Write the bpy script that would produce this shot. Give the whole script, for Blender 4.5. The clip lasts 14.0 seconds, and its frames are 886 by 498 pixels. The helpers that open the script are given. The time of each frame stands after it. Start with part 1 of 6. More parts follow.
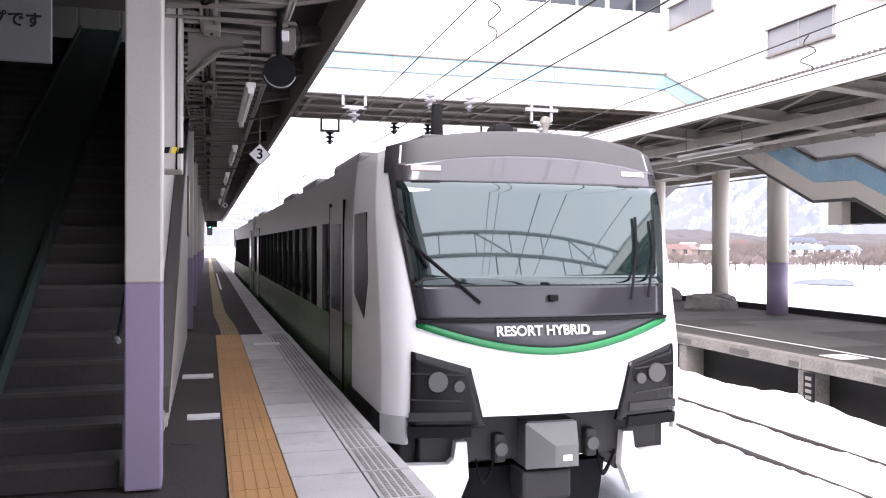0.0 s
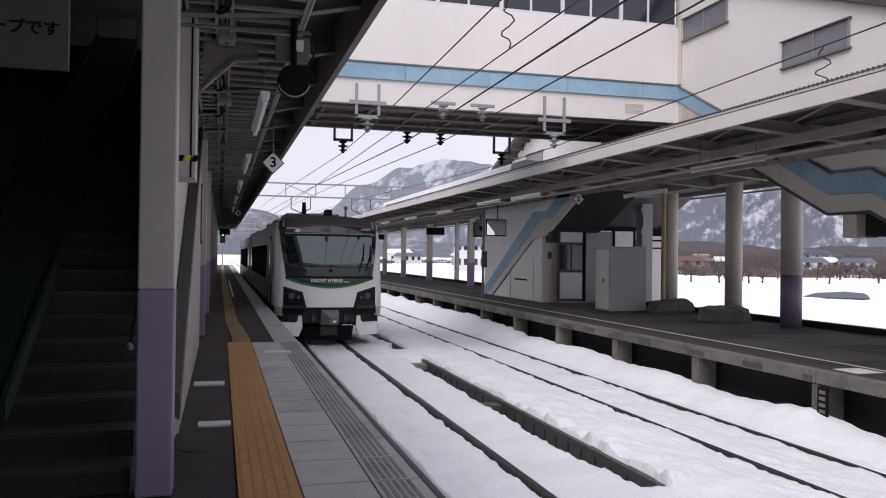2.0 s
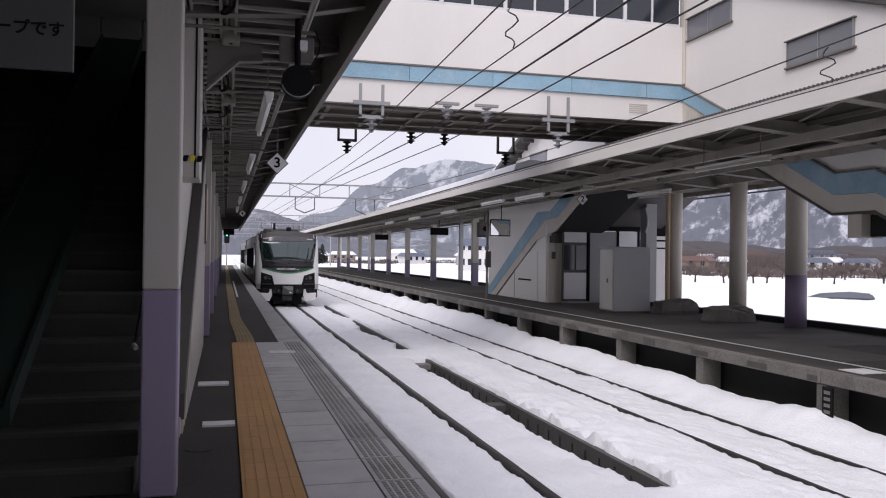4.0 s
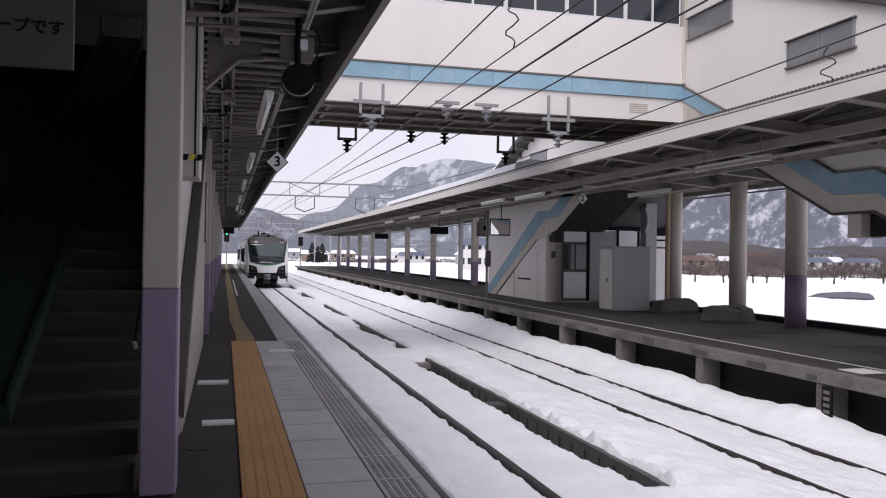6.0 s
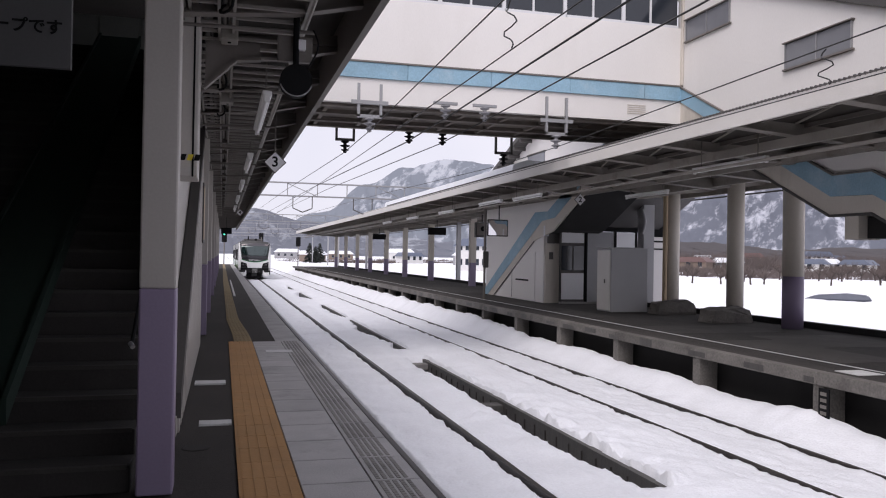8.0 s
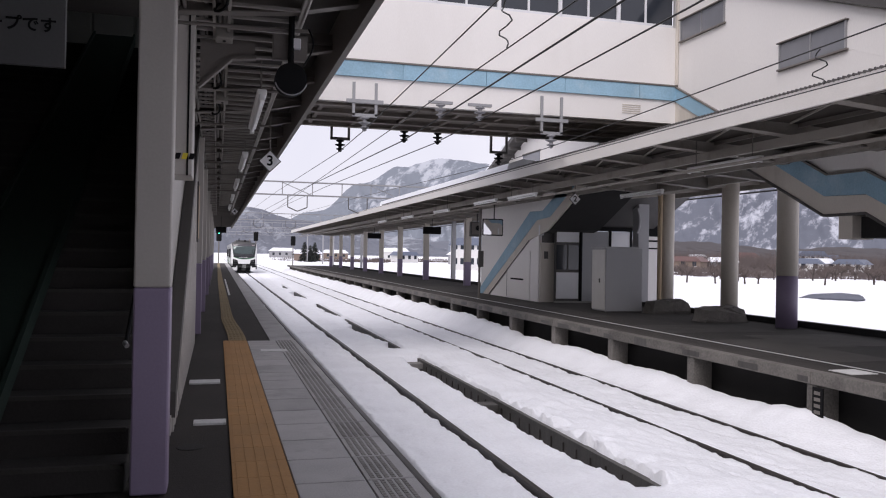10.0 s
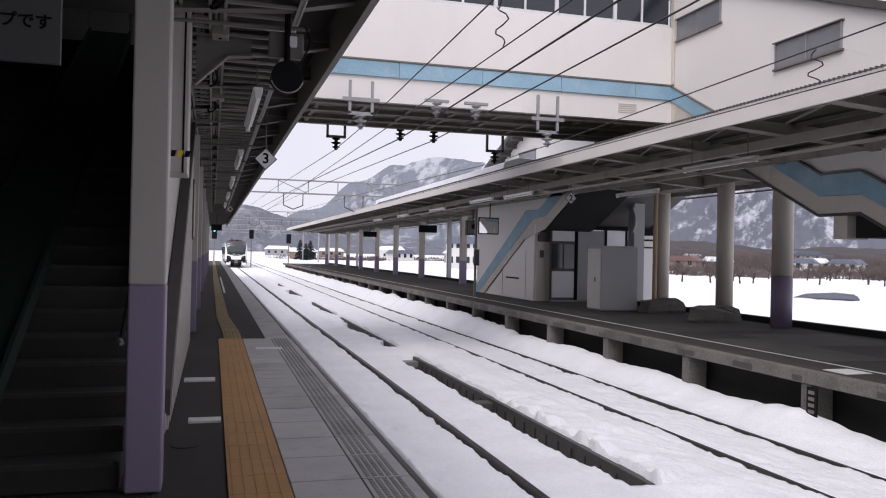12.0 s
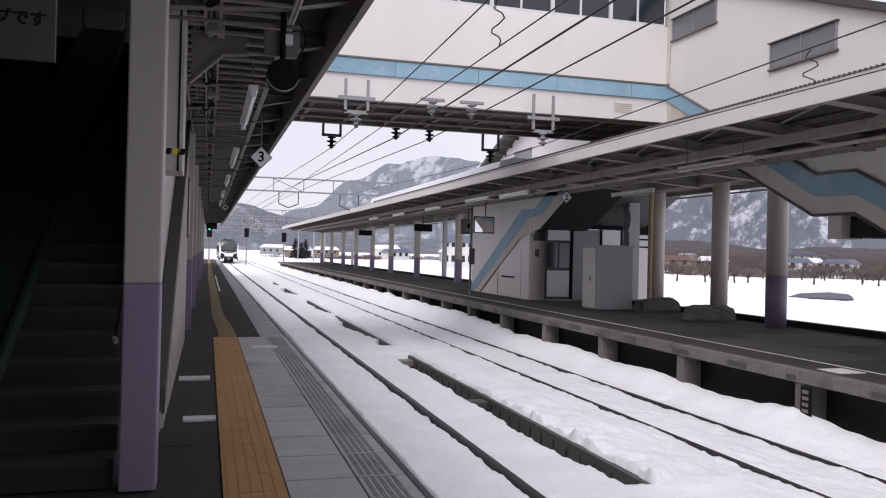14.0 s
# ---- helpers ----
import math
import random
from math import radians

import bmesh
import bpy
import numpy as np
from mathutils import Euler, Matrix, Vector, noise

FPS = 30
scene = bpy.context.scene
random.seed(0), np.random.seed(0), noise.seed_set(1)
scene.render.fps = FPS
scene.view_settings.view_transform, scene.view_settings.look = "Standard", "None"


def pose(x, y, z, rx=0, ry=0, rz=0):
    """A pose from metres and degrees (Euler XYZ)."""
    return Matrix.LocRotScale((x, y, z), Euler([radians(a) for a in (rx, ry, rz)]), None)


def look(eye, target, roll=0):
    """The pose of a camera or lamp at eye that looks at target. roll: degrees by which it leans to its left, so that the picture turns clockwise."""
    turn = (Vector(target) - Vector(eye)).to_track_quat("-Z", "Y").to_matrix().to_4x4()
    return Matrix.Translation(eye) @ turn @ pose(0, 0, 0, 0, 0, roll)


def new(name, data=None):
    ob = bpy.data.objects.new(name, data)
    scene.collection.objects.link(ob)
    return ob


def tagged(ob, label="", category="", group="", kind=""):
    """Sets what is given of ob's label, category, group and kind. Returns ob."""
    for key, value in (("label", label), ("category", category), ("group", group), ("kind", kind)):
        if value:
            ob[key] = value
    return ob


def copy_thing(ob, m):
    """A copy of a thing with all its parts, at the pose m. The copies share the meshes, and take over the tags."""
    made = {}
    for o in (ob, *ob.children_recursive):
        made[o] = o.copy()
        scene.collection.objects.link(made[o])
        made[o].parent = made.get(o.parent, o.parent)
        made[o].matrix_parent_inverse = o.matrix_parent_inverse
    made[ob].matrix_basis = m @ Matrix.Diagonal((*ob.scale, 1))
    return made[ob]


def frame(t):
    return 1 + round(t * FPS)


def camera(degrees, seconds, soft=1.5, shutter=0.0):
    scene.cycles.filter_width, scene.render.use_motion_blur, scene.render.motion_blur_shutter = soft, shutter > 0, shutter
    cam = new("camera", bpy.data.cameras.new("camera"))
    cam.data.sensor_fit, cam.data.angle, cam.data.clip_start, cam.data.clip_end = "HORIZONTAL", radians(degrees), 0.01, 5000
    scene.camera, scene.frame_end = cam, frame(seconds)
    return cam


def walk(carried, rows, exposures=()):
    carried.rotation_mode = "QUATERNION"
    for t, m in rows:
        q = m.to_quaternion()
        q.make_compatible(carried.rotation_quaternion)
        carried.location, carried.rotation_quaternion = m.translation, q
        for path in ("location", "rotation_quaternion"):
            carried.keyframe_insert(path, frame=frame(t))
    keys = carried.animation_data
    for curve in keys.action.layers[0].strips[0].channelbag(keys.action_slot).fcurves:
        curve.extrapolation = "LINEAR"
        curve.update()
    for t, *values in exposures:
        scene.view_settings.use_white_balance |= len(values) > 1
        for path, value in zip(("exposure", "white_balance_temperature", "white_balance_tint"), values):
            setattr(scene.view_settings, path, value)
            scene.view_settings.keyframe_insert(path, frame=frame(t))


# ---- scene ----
# ---- camera ----
EYE = Vector((0.0, 0.0, 1.42))
cam = camera(57.46, 14.0, soft=1.1)


def aim(yaw, pitch, roll):
    """A camera pose at EYE: degrees to the right of the track's line, up, and lean to its left."""
    a, b = radians(yaw), radians(pitch)
    way = Vector((math.sin(a) * math.cos(b), math.cos(a) * math.cos(b), math.sin(b)))
    return look(EYE, EYE + way, roll)


WALK = [
    (0, 16.214, -0.212, 0.256),
    (0.5, 16.076, 0.096, 0.424),
    (1, 15.819, 0.283, 0.548),
    (1.5, 15.445, 0.570, 0.626),
    (2, 15.369, 0.456, 0.751),
    (2.5, 15.189, 0.558, 0.833),
    (3, 15.123, 0.494, 0.775),
    (5.5, 15.090, 0.436, 0.719),
    (6, 15.101, 0.403, 0.842),
    (6.5, 15.137, 0.432, 0.907),
    (7, 15.140, 0.449, 1.025),
    (7.5, 15.201, 0.468, 1.025),
    (8, 15.263, 0.460, 0.987),
    (10.5, 15.704, 0.386, 1.087),
    (11, 15.785, 0.352, 1.152),
    (11.5, 15.855, 0.331, 1.252),
    (12, 15.920, 0.310, 1.234),
    (12.5, 15.986, 0.284, 1.299),
    (13, 16.068, 0.257, 1.445),
    (13.5, 16.162, 0.241, 1.475),
    (14, 16.248, 0.238, 1.373)]
walk(cam, [(t, aim(a, b, c)) for t, a, b, c in WALK],
     exposures=[(t, e, 6600, 17) for t, e in ((0.0, 2.1), (0.4, 1.12), (0.8, 0.58), (1.2, 0.26), (1.6, 0.08), (2.2, 0.03), (14.0, 0.03))])

# ---- world and sun (overcast winter day) ----
world = bpy.data.worlds.new("overcast_sky")
scene.world = world
world.use_nodes = True
nt = world.node_tree
sky = nt.nodes.new("ShaderNodeTexSky")
sky.sky_type, sky.sun_disc = "NISHITA", False
sky.sun_elevation, sky.sun_rotation = radians(50), radians(220)
cloud = nt.nodes.new("ShaderNodeTexNoise")
cloud.inputs["Scale"].default_value, cloud.inputs["Detail"].default_value = 2.2, 4
ramp = nt.nodes.new("ShaderNodeValToRGB")
ramp.color_ramp.elements[0].position, ramp.color_ramp.elements[0].color = 0.3, (7.6, 7.9, 8.9, 1)
ramp.color_ramp.elements[1].position, ramp.color_ramp.elements[1].color = 0.75, (9.2, 9.3, 9.9, 1)
mixer = nt.nodes.new("ShaderNodeMix")
mixer.data_type = "RGBA"
mixer.inputs["Factor"].default_value = 0.93
nt.links.new(cloud.outputs["Fac"], ramp.inputs["Fac"])
nt.links.new(sky.outputs[0], mixer.inputs[6])
nt.links.new(ramp.outputs[0], mixer.inputs[7])
nt.links.new(mixer.outputs[2], nt.nodes["Background"].inputs["Color"])
nt.nodes["Background"].inputs["Strength"].default_value = 0.103
sun_data = bpy.data.lights.new("sun", "SUN")
sun_data.energy, sun_data.angle, sun_data.color = 2.05, radians(45), (1.0, 0.98, 0.955)
sun = new("sun", sun_data)
sun.matrix_world = look((0, 0, 55), (30, 36, 0))


# ---- materials ----
def mat(name, color, rough=0.7, metal=0.0, vary=0.12, scale=3.0, bump=0.15, fine=60.0, stain=0.0, stain_color=(0.1, 0.09, 0.08),
        spec=0.5, stretch=(1, 1, 1)):
    """A surface with broad and fine variation of tone, relief, and stains."""
    m = bpy.data.materials.new(name)
    m.use_nodes = True
    t = m.node_tree
    b = t.nodes["Principled BSDF"]
    b.inputs["Roughness"].default_value, b.inputs["Metallic"].default_value = rough, metal
    b.inputs["Specular IOR Level"].default_value = spec
    co = t.nodes.new("ShaderNodeTexCoord")
    mp = t.nodes.new("ShaderNodeMapping")
    mp.inputs["Scale"].default_value = stretch
    t.links.new(co.outputs["Object"], mp.inputs["Vector"])
    n1 = t.nodes.new("ShaderNodeTexNoise")
    n1.inputs["Scale"].default_value, n1.inputs["Detail"].default_value = scale, 6
    n2 = t.nodes.new("ShaderNodeTexNoise")
    n2.inputs["Scale"].default_value, n2.inputs["Detail"].default_value = fine, 3
    for n in (n1, n2):
        t.links.new(mp.outputs[0], n.inputs["Vector"])
    add = t.nodes.new("ShaderNodeMath")
    add.operation = "ADD"
    t.links.new(n1.outputs["Fac"], add.inputs[0])
    t.links.new(n2.outputs["Fac"], add.inputs[1])
    info = t.nodes.new("ShaderNodeObjectInfo")
    add2 = t.nodes.new("ShaderNodeMath")
    add2.operation = "MULTIPLY_ADD"
    add2.inputs[1].default_value = 0.35
    t.links.new(info.outputs["Random"], add2.inputs[0])
    t.links.new(add.outputs[0], add2.inputs[2])
    rng = t.nodes.new("ShaderNodeMapRange")
    rng.inputs["From Min"].default_value, rng.inputs["From Max"].default_value = 0.65, 1.7
    rng.inputs["To Min"].default_value, rng.inputs["To Max"].default_value = 1 - vary, 1 + vary
    t.links.new(add2.outputs[0], rng.inputs["Value"])
    mul = t.nodes.new("ShaderNodeVectorMath")
    mul.operation = "SCALE"
    mul.inputs[0].default_value = color
    t.links.new(rng.outputs[0], mul.inputs["Scale"])
    out = mul.outputs[0]
    if stain > 0:
        n3 = t.nodes.new("ShaderNodeTexNoise")
        n3.inputs["Scale"].default_value, n3.inputs["Detail"].default_value = scale * 0.7, 8
        n3.inputs["Roughness"].default_value = 0.7
        t.links.new(mp.outputs[0], n3.inputs["Vector"])
        r3 = t.nodes.new("ShaderNodeMapRange")
        r3.inputs["From Min"].default_value, r3.inputs["From Max"].default_value = 0.52, 0.75
        r3.inputs["To Max"].default_value = stain
        t.links.new(n3.outputs["Fac"], r3.inputs["Value"])
        mx = t.nodes.new("ShaderNodeMix")
        mx.data_type = "RGBA"
        mx.inputs[7].default_value = (*stain_color, 1)
        t.links.new(r3.outputs[0], mx.inputs["Factor"])
        t.links.new(out, mx.inputs[6])
        out = mx.outputs[2]
    t.links.new(out, b.inputs["Base Color"])
    if bump > 0:
        bp = t.nodes.new("ShaderNodeBump")
        bp.inputs["Strength"].default_value, bp.inputs["Distance"].default_value = bump, 0.01
        t.links.new(add.outputs[0], bp.inputs["Height"])
        t.links.new(bp.outputs[0], b.inputs["Normal"])
    return m


def glow(name, color, strength):
    m = bpy.data.materials.new(name)
    m.use_nodes = True
    b = m.node_tree.nodes["Principled BSDF"]
    b.inputs["Base Color"].default_value = (*color, 1)
    b.inputs["Emission Color"].default_value = (*color, 1)
    b.inputs["Emission Strength"].default_value = strength
    return m


def clear_glass(name, tint, gloss):
    """Thin tinted glass: seen through, with a steady share of reflection."""
    m = bpy.data.materials.new(name)
    m.use_nodes = True
    t = m.node_tree
    a, b, x = t.nodes.new("ShaderNodeBsdfTransparent"), t.nodes.new("ShaderNodeBsdfGlossy"), t.nodes.new("ShaderNodeMixShader")
    a.inputs["Color"].default_value = (*tint, 1)
    b.inputs["Roughness"].default_value = 0.03
    x.inputs["Fac"].default_value = gloss
    t.links.new(a.outputs[0], x.inputs[1])
    t.links.new(b.outputs[0], x.inputs[2])
    t.links.new(x.outputs[0], t.nodes["Material Output"].inputs["Surface"])
    return m


ASPHALT = mat("asphalt", (0.036, 0.031, 0.028), 0.95, vary=0.6, scale=1.2, bump=0.5, fine=120, stain=0.7, stain_color=(0.015, 0.013, 0.012), stretch=(1, 0.45, 1))
CONCRETE = mat("concrete_slab", (0.41, 0.4, 0.4), 0.85, vary=0.26, scale=2, bump=0.3, fine=90, stain=0.6, stain_color=(0.12, 0.115, 0.11))
OLD_CONCRETE = mat("old_concrete", (0.26, 0.25, 0.24), 0.9, vary=0.3, scale=1.5, bump=0.4, fine=50, stain=0.6, stain_color=(0.07, 0.065, 0.06))
# Near-black concrete: the shade of voids and undersides is in the colour.
DARK_VOID = mat("shade_dark_concrete", (0.02, 0.019, 0.019), 0.95, vary=0.3, scale=2)
OLD_TACTILE = mat("faded_tactile_yellow", (0.24, 0.175, 0.085), 0.8, vary=0.2, scale=3, bump=0.2, stain=0.5, stain_color=(0.13, 0.105, 0.07))
BROWN_STEEL = mat("brown_grey_bridge_steel", (0.2, 0.175, 0.155), 0.65, vary=0.2, scale=1.5, bump=0.1, stain=0.5, stain_color=(0.09, 0.07, 0.055))
TACTILE = mat("tactile_yellow", (0.4, 0.215, 0.08), 0.75, vary=0.16, scale=3, bump=0.2, stain=0.45, stain_color=(0.24, 0.15, 0.07))
WHITE_MARK = mat("worn_white_marking", (0.6, 0.6, 0.6), 0.8, vary=0.15, stain=0.5, stain_color=(0.2, 0.2, 0.2), scale=14)
SNOW = mat("snow", (0.85, 0.865, 0.91), 0.6, vary=0.1, scale=1.3, bump=1.0, fine=30, stain=0.16, stain_color=(0.55, 0.55, 0.6), spec=0.3)
CREAM = mat("cream_painted_wall", (0.79, 0.765, 0.745), 0.55, vary=0.06, scale=0.6, bump=0.05, stain=0.16, stain_color=(0.5, 0.46, 0.42), stretch=(1, 1, 0.25))
BLUE = mat("faded_sky_blue_paint", (0.27, 0.44, 0.56), 0.55, vary=0.22, scale=1.6, bump=0.1, fine=25, stain=0.75, stain_color=(0.46, 0.57, 0.64))
GREY_STEEL = mat("grey_painted_steel", (0.155, 0.14, 0.127), 0.55, vary=0.12, scale=2, bump=0.08, stain=0.3, stain_color=(0.16, 0.13, 0.11))
FASCIA = mat("white_painted_fascia", (0.72, 0.69, 0.66), 0.5, vary=0.08, scale=1.5, bump=0.05, stain=0.25, stain_color=(0.45, 0.4, 0.35), stretch=(1, 0.4, 1))
PALE_STEEL = mat("weathered_canopy_paint", (0.3, 0.275, 0.245), 0.6, vary=0.2, scale=2.5, bump=0.1, stain=0.75, stain_color=(0.13, 0.1, 0.08))
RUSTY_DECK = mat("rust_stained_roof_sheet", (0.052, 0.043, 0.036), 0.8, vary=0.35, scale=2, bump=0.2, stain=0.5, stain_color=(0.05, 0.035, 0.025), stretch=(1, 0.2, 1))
WHITE_STEEL = mat("off_white_painted_steel", (0.45, 0.425, 0.4), 0.45, vary=0.07, scale=1.5, bump=0.06, stain=0.16, stain_color=(0.42, 0.38, 0.34))
PURPLE = mat("mauve_painted_steel", (0.25, 0.202, 0.3), 0.45, vary=0.08, scale=1.5, bump=0.06, stain=0.2, stain_color=(0.25, 0.2, 0.3))
DARK_STEEL = mat("dark_weathered_steel", (0.075, 0.07, 0.068), 0.6, vary=0.25, scale=2, bump=0.15, stain=0.4, stain_color=(0.04, 0.03, 0.025))
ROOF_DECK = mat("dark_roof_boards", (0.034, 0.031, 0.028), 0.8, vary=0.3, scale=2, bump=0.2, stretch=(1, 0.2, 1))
BLACK = mat("black_rubber_and_plastic", (0.01, 0.01, 0.011), 0.7, vary=0.2, bump=0.05, spec=0.08)
RAIL = mat("rusty_rail_steel", (0.034, 0.028, 0.026), 0.5, metal=0.2, vary=0.2, scale=5)
WIRE = mat("dark_copper_wire", (0.05, 0.05, 0.05), 0.5, metal=0.6, vary=0.1, bump=0)
PORCELAIN = mat("grey_porcelain", (0.34, 0.34, 0.36), 0.2, vary=0.05, bump=0)
GALV = mat("galvanised_steel", (0.33, 0.33, 0.34), 0.45, metal=0.5, vary=0.1, scale=4, bump=0.05)
# Stair and ramp colours are lowered to hold the stairwell's shade.
TREAD = mat("worn_shaded_stair_concrete", (0.027, 0.0248, 0.0238), 0.9, vary=0.25, scale=3, bump=0.3, stain=0.4, stain_color=(0.055, 0.05, 0.048))
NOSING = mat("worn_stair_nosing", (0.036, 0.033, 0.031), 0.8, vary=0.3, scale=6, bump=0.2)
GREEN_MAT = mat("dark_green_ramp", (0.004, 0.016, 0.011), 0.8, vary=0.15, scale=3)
SIGN_WHITE = mat("white_enamel_sign", (0.7, 0.7, 0.72), 0.35, vary=0.04, bump=0.02)
YELLOW = mat("caution_yellow", (0.7, 0.55, 0.04), 0.5, vary=0.08, bump=0.02)
TUBE = mat("white_lamp_housing", (0.75, 0.75, 0.74), 0.35, vary=0.04, bump=0.02)
BEIGE_PIPE = mat("beige_column_paint", (0.57, 0.525, 0.46), 0.5, vary=0.1, scale=1.5, bump=0.06, stain=0.4, stain_color=(0.36, 0.27, 0.18), stretch=(1, 1, 0.3))
BROWN_PIPE = mat("tan_downpipe", (0.4, 0.3, 0.19), 0.5, vary=0.1, bump=0.04)
FROSTED = mat("frosted_glass", (0.2, 0.205, 0.225), 0.25, vary=0.08, bump=0)
STAINED_CREAM = mat("rain_stained_cream_paint", (0.62, 0.57, 0.51), 0.6, vary=0.1, scale=1.2, bump=0.08, stain=0.5, stain_color=(0.32, 0.27, 0.22), stretch=(1, 1, 0.3))
DARK_CONCRETE = mat("sooty_concrete", (0.145, 0.135, 0.125), 0.9, vary=0.5, scale=1.5, bump=0.6, fine=30, stain=0.95, stain_color=(0.045, 0.04, 0.04))
BOARD_GREY = mat("yellowed_white_board", (0.55, 0.535, 0.51), 0.5, vary=0.08, bump=0.03)
GREY_CAB = mat("grey_enamel_cabinet", (0.31, 0.31, 0.32), 0.4, vary=0.05, bump=0.03)
DARK_GLASS = mat("dark_window_glass", (0.03, 0.035, 0.045), 0.08, vary=0.1, bump=0, spec=0.6)
TREE = mat("bare_orchard_wood", (0.06, 0.046, 0.042), 0.9, vary=0.2)
TWIG = mat("bare_twigs", (0.1, 0.078, 0.07), 0.9, vary=0.2, bump=0)
PINK_FIELD = mat("bare_shrubs", (0.1, 0.08, 0.075), 0.95, vary=0.25)
TRAIN_WHITE = mat("pearl_white_train_paint", (0.78, 0.78, 0.78), 0.25, vary=0.03, scale=1, bump=0.0, stain=0.08, stain_color=(0.6, 0.58, 0.55))
TRAIN_GREY = mat("silver_grey_train_paint", (0.22, 0.223, 0.217), 0.3, metal=0.3, vary=0.06, scale=1, bump=0.0)
TRAIN_ROOF = mat("grey_train_roof", (0.056, 0.055, 0.057), 0.5, vary=0.1, scale=2, bump=0.03)
TRAIN_GREEN = mat("green_train_paint", (0.045, 0.125, 0.022), 0.25, vary=0.08, scale=1, bump=0.0)
STRIPE_GREEN = mat("emerald_stripe", (0.006, 0.17, 0.05), 0.3, vary=0.03, bump=0.0)
MASK = mat("black_windscreen_surround", (0.045, 0.045, 0.052), 0.3, vary=0.05, bump=0.0)
SCREEN = mat("tinted_windscreen", (0.009, 0.018, 0.018), 0.03, vary=0.05, bump=0.0, spec=0.75)
UNDER = mat("dark_underframe", (0.018, 0.018, 0.019), 0.7, vary=0.3, scale=5, bump=0.1)
LETTER_WHITE = mat("white_lettering", (0.75, 0.75, 0.75), 0.4, vary=0.02, bump=0)
LENS = mat("headlamp_lens", (0.6, 0.61, 0.63), 0.15, metal=0.9, vary=0.05, bump=0)


# ---- mesh helpers ----
def part(name, bm, material, parent=None, label="", smooth=False):
    """Links a bmesh as one mesh object, under a thing or under a part."""
    bmesh.ops.recalc_face_normals(bm, faces=bm.faces)
    me = bpy.data.meshes.new(name)
    bm.to_mesh(me)
    bm.free()
    me.materials.append(material)
    if smooth:
        for p in me.polygons:
            p.use_smooth = True
    ob = new(name, me)
    ob.parent = parent
    if label:
        ob["label"] = label
    return ob


def thing(name, loc, label, category, group="", kind="", turn=0.0):
    """An empty at a thing's base, which parents its parts."""
    ob = new(name)
    ob.empty_display_size = 0.1
    ob.matrix_basis = Matrix.Translation(Vector(loc)) @ Matrix.Rotation(radians(turn), 4, "Z")
    return tagged(ob, label, category, group, kind)


def box(bm, x0, x1, y0, y1, z0, z1, bevel=0.0):
    m = Matrix.Translation(((x0 + x1) / 2, (y0 + y1) / 2, (z0 + z1) / 2)) @ Matrix.Diagonal((abs(x1 - x0), abs(y1 - y0), abs(z1 - z0), 1))
    r = bmesh.ops.create_cube(bm, size=1, matrix=m)
    if bevel > 0:
        edges = list({e for v in r["verts"] for e in v.link_edges})
        bmesh.ops.bevel(bm, geom=edges, offset=bevel, segments=2, affect="EDGES", profile=0.5)
    return bm


def bar(bm, a, b, r, seg=8, r2=None):
    """A round bar from a to b."""
    a, b = Vector(a), Vector(b)
    d = b - a
    m = Matrix.Translation((a + b) / 2) @ d.to_track_quat("Z", "Y").to_matrix().to_4x4()
    bmesh.ops.create_cone(bm, cap_ends=True, segments=seg, radius1=r, radius2=r if r2 is None else r2, depth=d.length, matrix=m)
    return bm


def beam(bm, a, b, w, h):
    """A square bar from a to b, w across and h high."""
    a, b = Vector(a), Vector(b)
    d = b - a
    side = d.cross(Vector((0, 0, 1)))
    side = side.normalized() if side.length > 1e-6 else Vector((1, 0, 0))
    up = side.cross(d).normalized()
    s, u = side * w / 2, up * h / 2
    vs = [bm.verts.new(p + i * s + j * u) for p in (a, b) for i, j in ((-1, -1), (1, -1), (1, 1), (-1, 1))]
    for f in ((3, 2, 1, 0), (4, 5, 6, 7), (0, 1, 5, 4), (1, 2, 6, 5), (2, 3, 7, 6), (3, 0, 4, 7)):
        bm.faces.new([vs[i] for i in f])
    return bm


def prism(bm, points, axis, lo, hi):
    """An outline of (u, v) pairs pushed along an axis from lo to hi: x takes (y, z), y takes (x, z), z takes (x, y)."""
    def place(u, v, w):
        return {"x": (w, u, v), "y": (u, w, v), "z": (u, v, w)}[axis]
    a = [bm.verts.new(place(u, v, lo)) for u, v in points]
    b = [bm.verts.new(place(u, v, hi)) for u, v in points]
    bm.faces.new(a)
    bm.faces.new(b[::-1])
    n = len(points)
    for i in range(n):
        bm.faces.new((a[i], a[(i + 1) % n], b[(i + 1) % n], b[i]))
    return bm


def sweep(bm, outline, y0, y1, step=3.0):
    """A closed outline of (x, z) pairs carried along y."""
    count = max(1, int(math.ceil((y1 - y0) / step)))
    rings = []
    for i in range(count + 1):
        y = y0 + (y1 - y0) * i / count
        rings.append([bm.verts.new((x, y, z)) for x, z in outline])
    n = len(outline)
    for a, b in zip(rings, rings[1:]):
        for i in range(n):
            bm.faces.new((a[i], a[(i + 1) % n], b[(i + 1) % n], b[i]))
    bm.faces.new(rings[0])
    bm.faces.new(rings[-1][::-1])
    return bm


def rect(x0, x1, z0, z1):
    return [(x0, z0), (x1, z0), (x1, z1), (x0, z1)]


